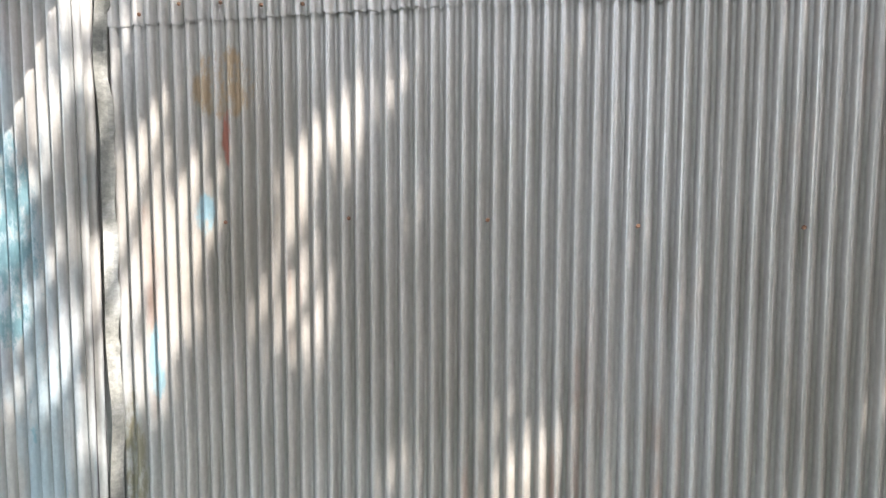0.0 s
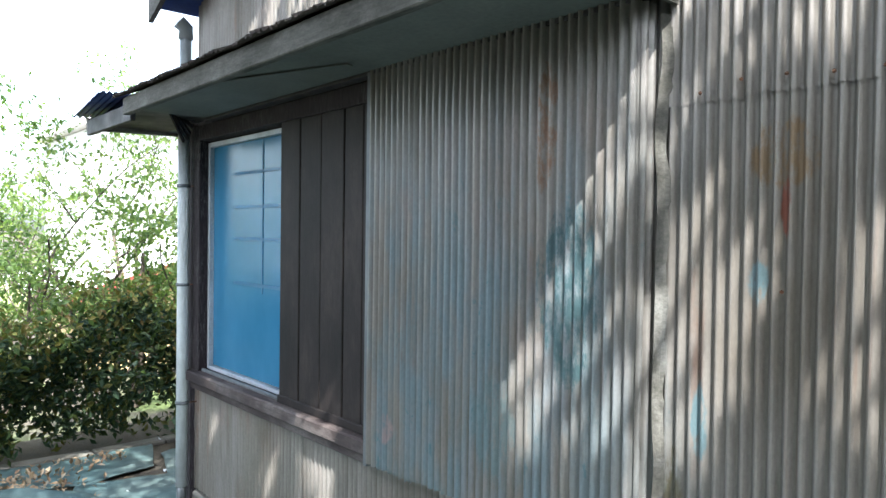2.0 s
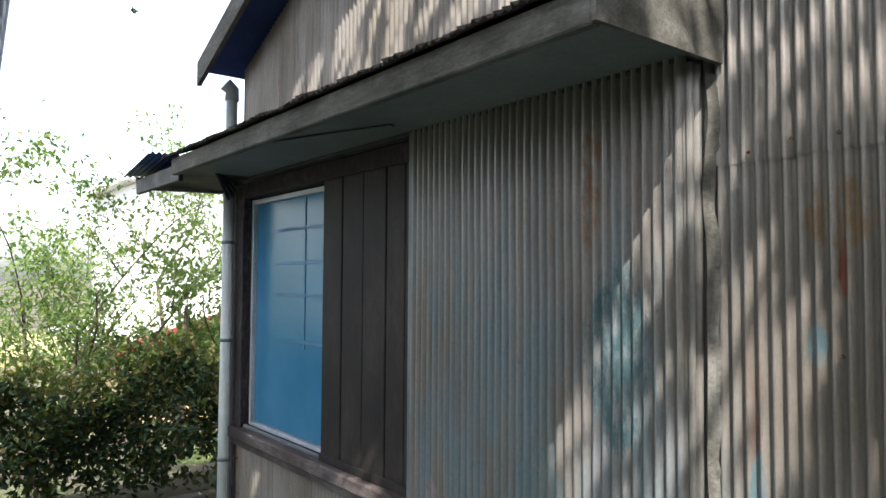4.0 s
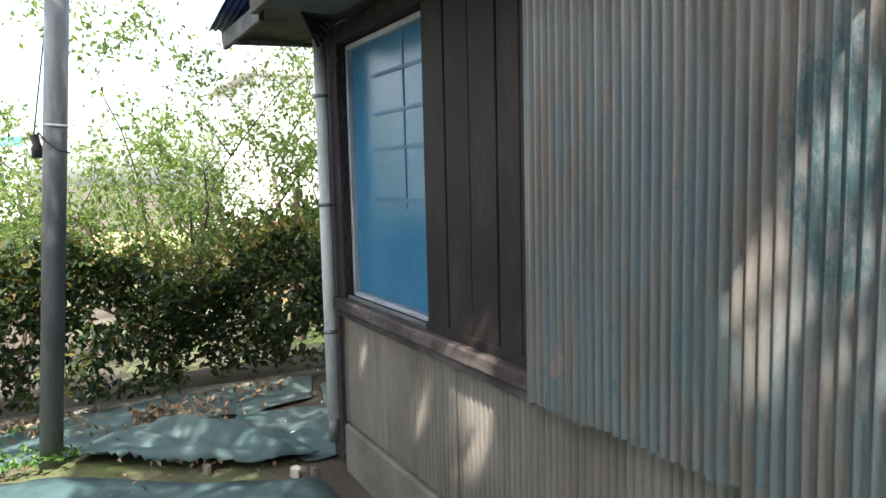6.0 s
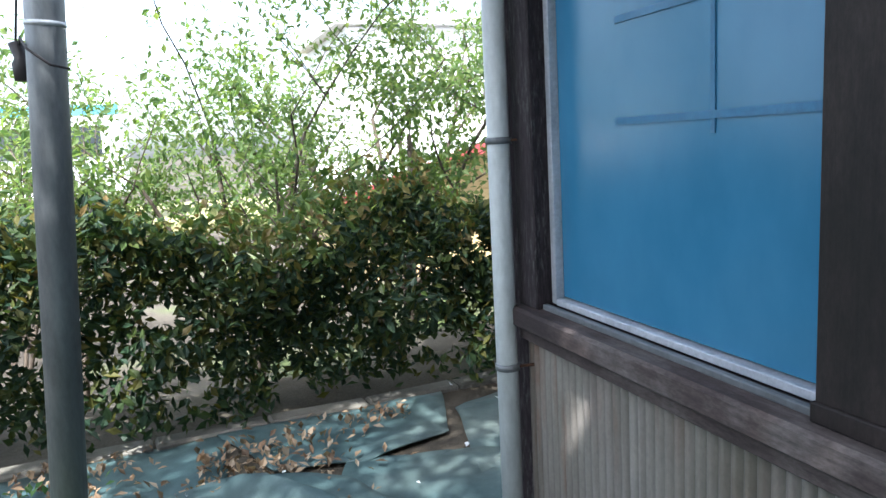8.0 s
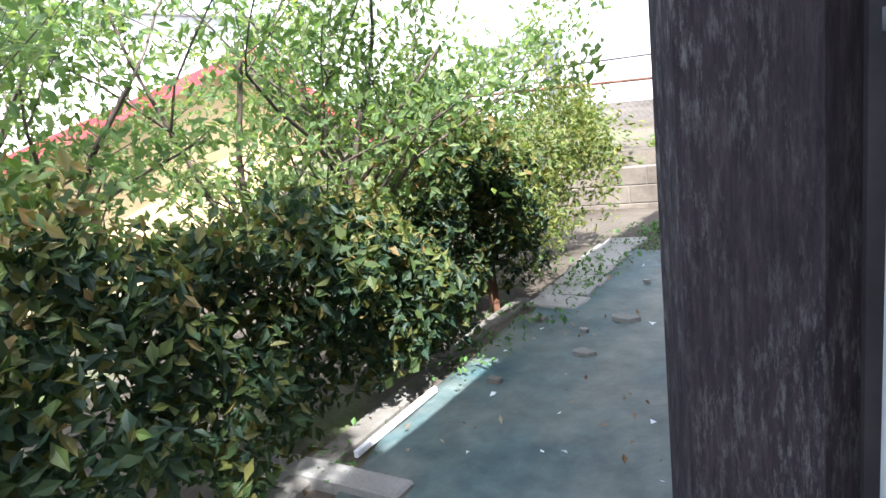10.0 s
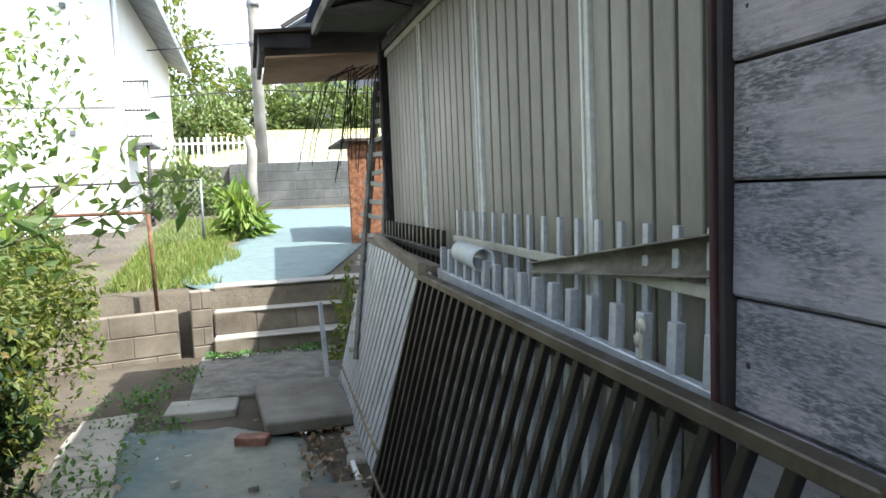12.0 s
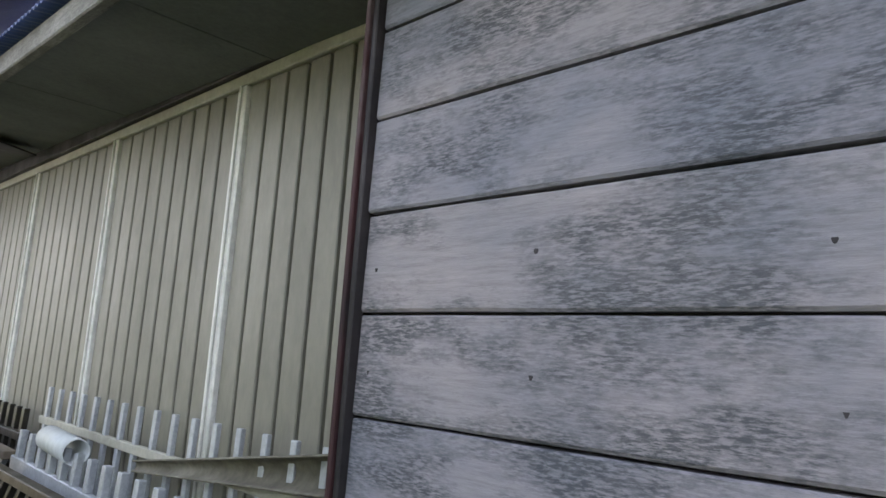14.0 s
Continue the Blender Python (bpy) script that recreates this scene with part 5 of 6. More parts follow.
# ---- plants ----
def hedge(y0, y1, top, thick, n, seed, label, mat, size, gap=0.15, high=False):
    rng = np.random.default_rng(seed)
    y = rng.uniform(y0, y1, n)
    k = np.interp(y, [p[0] for p in KERB], [p[1] for p in KERB])
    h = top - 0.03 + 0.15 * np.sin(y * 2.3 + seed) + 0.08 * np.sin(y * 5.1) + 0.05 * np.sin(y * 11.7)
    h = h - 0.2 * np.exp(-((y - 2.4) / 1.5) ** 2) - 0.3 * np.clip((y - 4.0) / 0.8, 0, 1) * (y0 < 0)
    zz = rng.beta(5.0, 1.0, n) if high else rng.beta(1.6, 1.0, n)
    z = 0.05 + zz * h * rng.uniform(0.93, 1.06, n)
    r = np.abs(rng.normal(0, 0.5, n))
    bulge = 0.12 + 0.16 * np.sin(np.clip(zz, 0, 1) * 2.6) + 0.11 * np.sin(y * 3.7 + z * 4) + 0.1 * np.sin(y * 8.3 + 1.1) * np.sin(z * 8 + y * 2)
    x = k - 0.13 + bulge - np.minimum(r, 1.2) * thick * 0.8
    keep = np.sin(y * 7.3 + 1.3 * np.sin(z * 6)) * np.sin(z * 9.1 + 2 * np.sin(y * 3.1)) < 1.0 - gap - 0.5 * (zz < 0.3) * rng.random(n)
    c = np.stack([x, y, z - 0.05], 1)[keep]
    nn = np.tile([0.6, -0.1, 0.6], (len(c), 1))
    ob = leaf_cloud("hedge", c, nn, size, mat, None, seed)
    return tagged(ob, label, "hedge", kind="stuff")


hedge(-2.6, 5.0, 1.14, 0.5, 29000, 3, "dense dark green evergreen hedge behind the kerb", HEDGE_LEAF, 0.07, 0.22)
# lighter leaves kept to the top, so the lower hedge reads as shaded
hedge(-2.6, 5.0, 1.24, 0.7, 8000, 4, "olive and bronze young shoots on the hedge top, tinted as sunlit", HEDGE_TOP, 0.065, 0.1, True)
hedge(4.4, 6.9, 1.25, 0.8, 9000, 5, "sunlit yellow-green shrubs by the path", YELLOW_LEAF, 0.055, 0.2)


def branch_tree(name, at, height, spread, seed, leaf_n, leaf_mat_, leaf_size, label, trunk=0.03, lean=(0, 0), stems=3, category="tree", low=0.3):
    """Stems that fork three times, with leaves along the twigs."""
    rnd = random.Random(seed)
    geo, tips = [], []

    def grow(p, d, length, r, level):
        pts, rad = [p], [r]
        n = 4
        for i in range(n):
            d = (d + Vector((rnd.uniform(-0.22, 0.22), rnd.uniform(-0.22, 0.22), rnd.uniform(-0.06, 0.16)))).normalized()
            p = p + d * (length / n)
            pts.append(p)
            rad.append(r * (1 - 0.5 * (i + 1) / n))
            if level >= 1:
                tips.append((p, d))
        geo.append(tube_geo(pts, rad, 6 if level == 0 else 4, False))
        if level < 3:
            for _ in range(3 if level < 2 else 2):
                k = rnd.randint(1, n)
                a = rnd.uniform(0, 2 * math.pi)
                nd = (d * 0.7 + Vector((math.cos(a), math.sin(a), rnd.uniform(-0.1, 0.5))) * spread).normalized()
                grow(pts[k], nd, length * rnd.uniform(0.5, 0.75), rad[k] * 0.7, level + 1)
    for s in range(stems):
        a = rnd.uniform(0, 6.28)
        grow(Vector(at), Vector((lean[0] + 0.25 * math.cos(a), lean[1] + 0.3 * math.sin(a), 1)).normalized(), height * rnd.uniform(0.45, 0.62), trunk * rnd.uniform(0.7, 1), 0)
    V, F = merge_geo(geo)
    root = empty(name, at)
    wood = mesh_ob("branches", V, F, BARK, None, True)
    rng = np.random.default_rng(seed)
    idx = rng.integers(0, len(tips), leaf_n)
    base_p = np.array([tips[i][0] for i in idx]) + rng.normal(size=(leaf_n, 3)) * (0.035 if category == "tree" else 0.06) * height * np.array([1, 1, 0.7]) * rng.uniform(0.3, 1.2, (leaf_n, 1))
    base_p = base_p[base_p[:, 2] > at[2] + low * height]
    lv = leaf_cloud("foliage", base_p, np.tile([0.1, 0, 0.9], (len(base_p), 1)), leaf_size, leaf_mat_, None, seed)
    tagged(lv, kind="stuff")
    under(root, at, wood, lv)
    return tagged(root, label, category, "shrubs and small trees behind the hedge" if category == "tree" else "")


branch_tree("small_tree", (-7.1, 0.9, -0.3), 3.4, 0.9, 11, 6500, TREE_LEAF, 0.06, "thin many-stemmed tree with sparse bright green leaves", 0.028, (0.1, -0.1), 4)
branch_tree("small_tree", (-7.4, -0.2, -0.3), 3.2, 1.0, 12, 5500, TREE_LEAF, 0.06, "slender green tree with fine branching twigs", 0.025, (0.0, -0.15), 4)
branch_tree("small_tree", (-7.5, 2.0, -0.4), 3.3, 0.9, 13, 6500, TREE_LEAF, 0.065, "forked tree with dark bark and thin foliage", 0.045, (0.05, 0.1), 3)
branch_tree("small_tree", (-7.2, 3.5, -0.4), 3.4, 0.8, 14, 7000, TREE_LEAF, 0.065, "leafy green sapling above the hedge", 0.035, (0.05, 0.05), 4)
branch_tree("small_tree", (-7.3, 5.0, -0.4), 3.4, 0.8, 15, 9000, TREE_LEAF, 0.06, "dense light green shrub tree by the path", 0.035, (0.05, 0.0), 4)
branch_tree("small_tree", (-7.7, 6.4, -0.4), 2.3, 0.8, 16, 6120, YELLOW_LEAF, 0.055, "yellow-green shrub tree in the sun", 0.03, (0.1, 0.0), 4)
branch_tree("small_tree", (-9.5, 2.8, -0.7), 4.2, 0.9, 17, 7500, TREE_LEAF, 0.07, "pale green tree further behind the hedge", 0.05, (0.0, 0.0), 3)
branch_tree("small_tree", (-9.2, -0.9, -0.7), 2.9, 0.9, 18, 3400, YELLOW_LEAF, 0.06, "thin yellow-green sapling beyond the hedge", 0.03, (0.0, 0.0), 3)
# tall unseen trees added over the yard, behind the walker; their joined crown dapples the wall
# openings in the unseen crowns, cut where sun patches are wanted on the wall
SUN_PATCH_GAPS = ((-1.06, 1.31, 0.32, 0.09), (-1.15, 1.13, 0.22, 0.09), (-1.25, 1.2, 0.24, 0.08), (-1.47, 1.22, 0.24, 0.05), (-1.51, 1.03, 0.17, 0.05), (-1.32, 1.65, 0.17, 0.05), (-1.41, 1.72, 0.16, 0.05),
              (-1.16, 1.85, 0.18, 0.07), (-0.98, 1.65, 0.18, 0.05), (-0.87, 1.6, 0.11, 0.045), (-0.61, 1.65, 0.12, 0.045), (-0.5, 1.8, 0.14, 0.04), (-0.64, 1.36, 0.13, 0.05), (-0.57, 1.45, 0.09, 0.045), (-0.14, 1.13, 0.1, 0.045),
              (-0.38, 1.01, 0.1, 0.045), (-1.18, 2.15, 0.22, 0.07), (-1.0, 2.15, 0.14, 0.05), (-0.85, 2.2, 0.15, 0.045), (-0.7, 2.2, 0.14, 0.045), (-0.45, 2.2, 0.15, 0.04), (-1.38, 1.42, 0.15, 0.04),
              (-2.62, 2.75, 0.34, 0.2), (-2.1, 2.8, 0.24, 0.12), (-1.7, 2.75, 0.2, 0.1), (-3.2, 2.65, 0.2, 0.07), (-2.7, 0.68, 0.26, 0.09), (-2.6, 0.97, 0.07, 0.06), (-3.73, 0.72, 0.1, 0.04), (-3.1, 0.6, 0.1, 0.04))


def in_gap(points, rng):
    """True where a leaf hangs in one of the crown's openings, seen along the sun."""
    k = (1.37 - points[:, 1]) / SUN_DIR.y
    x, z = points[:, 0] + SUN_DIR.x * k, points[:, 2] + SUN_DIR.z * k
    hit = np.zeros(len(points), bool)
    for gx, gz, length, width in SUN_PATCH_GAPS:
        length, width = 1.15 * length + 0.03, 1.4 * width + 0.035
        a, c = (x - gx) * 0.45 + (z - gz) * 0.89, (x - gx) * 0.89 - (z - gz) * 0.45
        hit |= (a / length) ** 2 + (c / width) ** 2 < rng.uniform(0.6, 1.5, len(points))
    return hit & (rng.random(len(points)) > 0.06)


def shade_tree(at, height, seed, lean, spread_x, limbs, leaf_n, label, low=-0.3, high=3.3):
    """A leaning trunk with long limbs that carry a flat, broad crown out over the walk."""
    rnd, rng = random.Random(seed), np.random.default_rng(seed)
    root = empty("shade_tree", at)
    foot = Vector(at)
    fork = foot + Vector((lean[0], lean[1], height * 0.5))
    geo = [tube_geo([foot, foot.lerp(fork, 0.5) + Vector((0.06, -0.05, 0)), fork], [0.15, 0.12, 0.10], 10, False)]
    pts = []
    for i in range(limbs):
        wx, wz, h = spread_x[0] + (spread_x[1] - spread_x[0]) * (i + rnd.random()) / limbs, rnd.uniform(0.2, 2.6), rnd.uniform(4.4, 5.8)
        tip = Vector((wx + 0.5 * (h - wz), 1.37 - 0.4 * (h - wz), h))
        mid = fork.lerp(tip, 0.55) + Vector((rnd.uniform(-0.2, 0.2), rnd.uniform(-0.2, 0.2), 0.35))
        geo.append(tube_geo([fork, mid, tip], [0.06, 0.035, 0.008], 6, False))
        for _ in range(5):
            p = mid.lerp(tip, rnd.random())
            geo.append(tube_geo([p, p + Vector((rnd.uniform(-0.5, 0.5), rnd.uniform(-0.4, 0.4), rnd.uniform(-0.1, 0.4)))], [0.012, 0.003], 4, False))
    # leaves set back along the sun from the surfaces they are to shade
    wx, wz, h = rng.uniform(*spread_x, leaf_n), rng.uniform(low, high, leaf_n), rng.uniform(4.2, 6.0, leaf_n)
    c = np.stack([wx + 0.5 * (h - wz), 1.37 - 0.4 * (h - wz), h], 1)
    c = c[~in_gap(c, rng)]
    V, F = merge_geo(geo)
    under(root, at, mesh_ob("branches", V, F, BARK, None, True), tagged(leaf_cloud("foliage", c, np.tile([0.3, -0.3, 0.9], (len(c), 1)), 0.11, YARD_LEAF, None, seed), kind="stuff"))
    tagged(root, label, "yard tree", "trees shading the house wall")


shade_tree((2.6, -2.6, 0.1), 6.0, 23, (0.2, 0.7), (-0.6, 2.8), 12, 12000, "unseen leafy tree added to shade the house wall")
shade_tree((0.6, -3.1, 0.0), 6.2, 29, (0.1, 0.9), (-2.3, -0.4), 10, 8500, "unseen leafy tree added for shade, leaning over the walk")
shade_tree((-1.6, -3.1, 0.0), 6.0, 37, (-0.1, 0.9), (-4.3, -2.2), 10, 11000, "unseen leafy tree added for shade, leaning towards the house corner", -1.5)
shade_tree((-3.2, -3.3, 0.0), 6.0, 41, (-0.2, 0.9), (-7.0, -4.2), 9, 8000, "unseen thin-crowned tree added for shade at the end of the yard", -3.2, 4.8)


def scatter(name, n, area, mat, size, label, seed, cat, lift=0.035, wide=0.5):
    rng = np.random.default_rng(seed)
    x = rng.uniform(area[0], area[1], n)
    y = rng.uniform(area[2], area[3], n)
    cl = np.sin(x * 5.3 + seed) * np.sin(y * 4.1 + seed * 2) + 0.4 * rng.normal(size=n)
    keep = cl > 0.1
    c = np.array([(a, b, ground_z(a, b) + lift) for a, b in zip(x[keep], y[keep])])
    ob = leaf_cloud(name, c, np.tile([0, 0, 3.0], (len(c), 1)), size, mat, None, seed, 0.0, wide)
    return tagged(ob, label, cat, kind="stuff")


scatter("leaf_litter", 700, (-5.7, -5.0, 0.45, 1.5), DRY_LEAF, 0.05, "dry brown leaves lying on the cloth", 1, "leaf litter", 0.05)
scatter("leaf_litter", 500, (-5.7, -4.9, -0.3, 0.6), DRY_LEAF, 0.045, "dry leaves behind the pole", 9, "leaf litter", 0.04)
scatter("leaf_litter", 500, (-4.75, -4.4, 4.2, 6.1), DRY_LEAF, 0.05, "dry leaves and debris at the path edge", 2, "leaf litter")
scatter("leaf_litter", 220, (-5.95, -4.5, 2.0, 6.4), DRY_LEAF, 0.035, "scattered small dry leaves on the path", 3, "leaf litter", 0.045)
scatter("leaf_litter", 200, (-5.0, -4.0, -0.2, 1.2), DRY_LEAF, 0.035, "few dry leaves by the pole", 6, "leaf litter", 0.06)
scatter("weeds", 900, (-6.05, -5.7, 2.4, 6.8), IVY_LEAF, 0.035, "low green weeds along the kerb", 4, "weeds", 0.05)
scatter("weeds", 700, (-5.4, -4.3, 8.25, 8.5), IVY_LEAF, 0.05, "ivy at the foot of the steps", 5, "weeds", 0.07)
scatter("weeds", 900, (-5.4, -4.7, -0.6, 0.15), IVY_LEAF, 0.05, "low weeds at the foot of the pole", 7, "weeds", 0.07)
scatter("weeds", 600, (-6.2, -5.6, 4.3, 7.4), IVY_LEAF, 0.05, "low green weeds among the pavers", 14, "weeds", 0.06)
scatter("weeds", 600, (-5.9, -5.4, 6.3, 8.2), IVY_LEAF, 0.045, "low weeds by the landing", 8, "weeds", 0.04)


# ---- beyond the steps ----
def grass(name, n, area, label, seed, h=0.12, test=None):
    rng = np.random.default_rng(seed)
    x, y = rng.uniform(area[0], area[1], n), rng.uniform(area[2], area[3], n)
    if test is not None:
        k = test(x, y)
        x, y = x[k], y[k]
    n = len(x)
    z = np.array([ground_z(a, b) for a, b in zip(x, y)])
    a = rng.uniform(0, 6.28, n)
    w = rng.uniform(0.006, 0.014, n)
    hh = h * rng.uniform(0.5, 1.4, n)
    lx, ly = rng.normal(0, 0.4, n) * hh, rng.normal(0, 0.4, n) * hh
    p0 = np.stack([x - w * np.cos(a), y - w * np.sin(a), z - 0.01], 1)
    p1 = np.stack([x + w * np.cos(a), y + w * np.sin(a), z - 0.01], 1)
    p2 = np.stack([x + lx, y + ly, z + hh], 1)
    V = np.stack([p0, p1, p2], 1).reshape(-1, 3)
    F = (np.arange(n)[:, None] * 3 + np.array([[0, 1, 2]]))
    tagged(raw_mesh(name, V.tolist(), F.tolist(), GRASS), label, "grass", kind="stuff")


grass("grass", 14000, (-6.4, -4.7, 9.2, 15.5), "bright sunlit grass beside the wire fence", 1, 0.1, lambda x, y: x < -5.35 + 0.06 * (y - 9) + 0.15 * np.sin(y * 3))
grass("grass", 9000, (-14, 2, 26, 40), "yellowish grass bank behind the white fence", 2, 0.3)


def wire_fence():
    root = empty("wire_fence", (-5.86, 8.75, 0.4))
    ps = [tube("post", [(-5.84, 8.78, 0.3), (-5.86, 8.78, 1.33)], 0.018, RUST, None, 8),
          tube("rail", [(-5.86, 8.78, 1.32), (-9.3, 7.95, 1.36)], 0.016, RUST, None, 8),
          tube("post", [(-5.6, 12.6, 0.6), (-5.6, 12.6, 1.72)], 0.02, GALV, None, 8),
          tube("rail", [(-5.6, 12.6, 1.7), (-9.3, 10.4, 1.62)], 0.014, BLACKISH, None, 8)]
    parts = []
    a, b = Vector((-5.6, 12.6, 0.0)), Vector((-9.3, 10.4, 0.0))
    L, H, s = (b - a).length, 0.95, 0.09
    d = (b - a) / L
    n = int(L / s)
    for i in range(-int(H / s), n):
        for sg in (1, -1):
            u0 = i * s if sg == 1 else i * s + H
            u1 = u0 + sg * H
            z0, z1 = 0.0, H
            lo, hi = max(0, min(u0, u1)), min(L, max(u0, u1))
            if hi - lo < 0.05:
                continue
            f = lambda u: (u - u0) / (u1 - u0) * H
            parts.append(tube_geo([a + d * lo + Vector((0, 0, 0.72 + f(lo))), a + d * hi + Vector((0, 0, 0.72 + f(hi)))], 0.0022, 3, False))
    V, F = merge_geo(parts)
    ps.append(tagged(mesh_ob("mesh_wire", V, F, GALV), kind="stuff"))
    under(root, root.location, *ps)
    tagged(root, "chain-link fence with thin rusty posts and rail", "fence")


wire_fence()


def white_house():
    root = empty("neighbour_house", (-9.5, 15, 0.5))
    x1, y0 = -6.95, 14.6
    ps = [box("wall", -17, x1, y0, 24, -0.5, 5.35, WHITEWALL, None, 0.02)]
    V = [(x, y, z) for y in (y0 - 0.55, 24.5) for x, z in ((x1 + 0.6, 5.05), (-12, 8.2), (-17.6, 5.05), (x1 + 0.6, 5.25), (-12, 8.4), (-17.6, 5.25))]
    ps.append(mesh_ob("roof", V, [(0, 1, 4, 3), (1, 2, 5, 4), (6, 9, 10, 7), (7, 10, 11, 8), (0, 3, 9, 6), (2, 8, 11, 5), (0, 6, 7, 1), (1, 7, 8, 2), (3, 4, 10, 9), (4, 5, 11, 10)], ROOFGREY))
    V = [(x, y0 - (0.0), z) for x, z in ((x1, 5.2), (-12, 8.0), (-17, 5.2))] + [(x, y0 + 0.2, z) for x, z in ((x1, 5.2), (-12, 8.0), (-17, 5.2))]
    ps.append(mesh_ob("gable", V, [(0, 1, 2), (5, 4, 3), (0, 3, 4, 1), (1, 4, 5, 2), (2, 5, 3, 0)], WHITEWALL))
    ps.append(tube("downpipe", [(x1 + 0.05, y0 + 0.1, 0.2), (x1 + 0.05, y0 + 0.1, 5.1)], 0.04, WHITEPAINT))
    for z in (4.6, 2.55):
        ps.append(box("vent", x1 - 0.75, x1 - 0.66, y0 - 0.05, y0 - 0.003, z, z + 0.09, GALV, None, 0.01))
    ps.append(box("string_line", -17, x1 - 0.02, y0 - 0.012, y0 - 0.002, 3.0, 3.02, CONC_LIGHT, None, 0))
    ps.append(box("lean_to", -11.2, -9.6, 13.7, y0 - 0.002, -0.4, 2.2, WHITEWALL, None, 0.01))
    ps.append(box("lean_to_roof", -11.35, -9.45, 13.55, y0 - 0.003, 2.205, 2.28, ROOFGREY, None, 0.01))
    ps.append(box("door", -9.58, -9.52, 13.85, 14.5, -0.2, 2.0, DARKGLASS, None, 0.01))
    for x, z0, z1 in ((x1 + 0.35, 0.8, 2.45),):
        ps.append(tube("balcony_post", [(x, y0 + 0.6, z0), (x, y0 + 0.6, z1)], 0.035, BLACKISH))
    ps.append(box("balcony_floor", x1 + 0.01, x1 + 0.45, y0 + 0.5, y0 + 1.8, 2.4, 2.46, GALV, None, 0.01))
    bm = bmesh.new()
    for i in range(7):
        for (px, py) in ((x1 + 0.04 + 0.065 * i, y0 + 0.52),):
            box_bm(bm, px, px + 0.012, py, py + 0.012, 2.46, 3.5)
    for z in (2.55, 3.0, 3.5):
        box_bm(bm, x1 + 0.02, x1 + 0.45, y0 + 0.515, y0 + 0.535, z, z + 0.03)
    ps.append(bm_ob(bm, "balcony_rail", BLACKISH))
    under(root, root.location, *ps)
    tagged(root, "bright white rendered two-storey house with grey eaves", "house")


ROOFGREY = weathered("grey_eave", (0.2, 0.22, 0.23), (0.28, 0.3, 0.31), (0.36, 0.38, 0.39), 2.0, rough=0.6)
white_house()


def utility_pole():
    root = empty("utility_pole", (-4.55, 19.0, 0.5))
    ps = [tube("shaft", [(-4.55, 19.0, 0.5), (-4.57, 19.0, 9.5)], [0.15, 0.11], CONC_LIGHT, None, 14)]
    for z in (5.8, 4.9):
        ps.append(tube("band", [(-4.56, 19.0, z), (-4.56, 19.0, z + 0.12)], 0.15, GALV, None, 14))
    ps.append(beam("stay", (-4.5, 19.0, 3.9), (-3.9, 19.1, 4.9), 0.06, 0.04, CONC_LIGHT))
    for z0, za, zb in ((6.2, 5.7, 6.6), (5.0, 4.3, 5.2), (3.9, 3.6, 4.2), (7.2, 7.0, 7.6)):
        for x, z in ((-22, za), (14, zb)):
            mid = Vector(((-5 + x) / 2, 19.5, (z0 + z) / 2 - 0.35))
            ps.append(tube("wire", [(-4.55, 19, z0), mid, (x, 20, z)], 0.014, BLACKISH, None, 5))
    under(root, root.location, *ps)
    tagged(root, "tall concrete utility pole with sagging cables", "utility pole")
    t = tube("cut_trunk", [(-4.85, 17.2, 1.0), (-4.85, 17.2, 1.8), (-4.8, 17.2, 2.4), (-4.87, 17.2, 2.7)], [0.13, 0.12, 0.11, 0.09], CONC_LIGHT)
    tagged(t, "pale pruned tree trunk stump", "trunk")


utility_pole()


def picket_fence():
    root = empty("white_fence", (-3, 23, 2.1))
    bm = bmesh.new()
    for i in range(90):
        x = -12 + i * 0.16
        box_bm(bm, x, x + 0.055, 23.0, 23.03, 2.12, 3.15)
    slats = tagged(bm_ob(bm, "pickets", WHITEPAINT), kind="stuff")
    rails = [box("rail", -12, 2.4, 23.03, 23.06, z, z + 0.06, WHITEPAINT) for z in (2.35, 2.95)]
    posts = [box("post", x, x + 0.09, 23.06, 23.15, 2.1, 3.25, WHITEPAINT) for x in (-12, -9, -6, -3.4, -1.6, 0.5)]
    under(root, root.location, slats, *rails, *posts)
    tagged(root, "white picket fence along the upper bank", "fence")


picket_fence()


def bush(name, at, r, n, seed, mat, size, label, cat="bush", wide=0.45):
    rng = np.random.default_rng(seed)
    d = rng.normal(size=(n, 3))
    d /= np.linalg.norm(d, axis=1)[:, None]
    d[:, 2] = np.abs(d[:, 2])
    lump = 1 + 0.28 * np.sin(d[:, 0] * 5 + seed) * np.sin(d[:, 1] * 6) + 0.18 * np.sin(d[:, 2] * 9 + d[:, 0] * 7)
    c = np.array(at) + d * (rng.uniform(0.35, 1, n) ** 0.5 * lump)[:, None] * np.array(r)
    return tagged(leaf_cloud(name, c, d, size, mat, None, seed, 0.3, wide), label, cat, kind="stuff")


bush("bush", (-5.05, 13.0, 0.78), (0.42, 0.42, 0.75), 320, 1, YELLOW_BROAD, 0.3, "broad-leaved evergreen shrub on the terrace", wide=0.3)
bush("bush", (-6.2, 17.0, 0.9), (1.1, 0.9, 1.35), 2600, 2, FAR_LEAF, 0.14, "clipped dark green shrub by the white house")
bush("bush", (-7.4, 8.9, 0.2), (0.9, 0.7, 1.5), 2200, 3, YELLOW_LEAF, 0.08, "sunlit shrub at the retaining wall")
bush("bush", (-4.15, 7.6, 0.0), (0.2, 0.3, 0.75), 500, 4, YELLOW_LEAF, 0.06, "small green shrub by the porch")
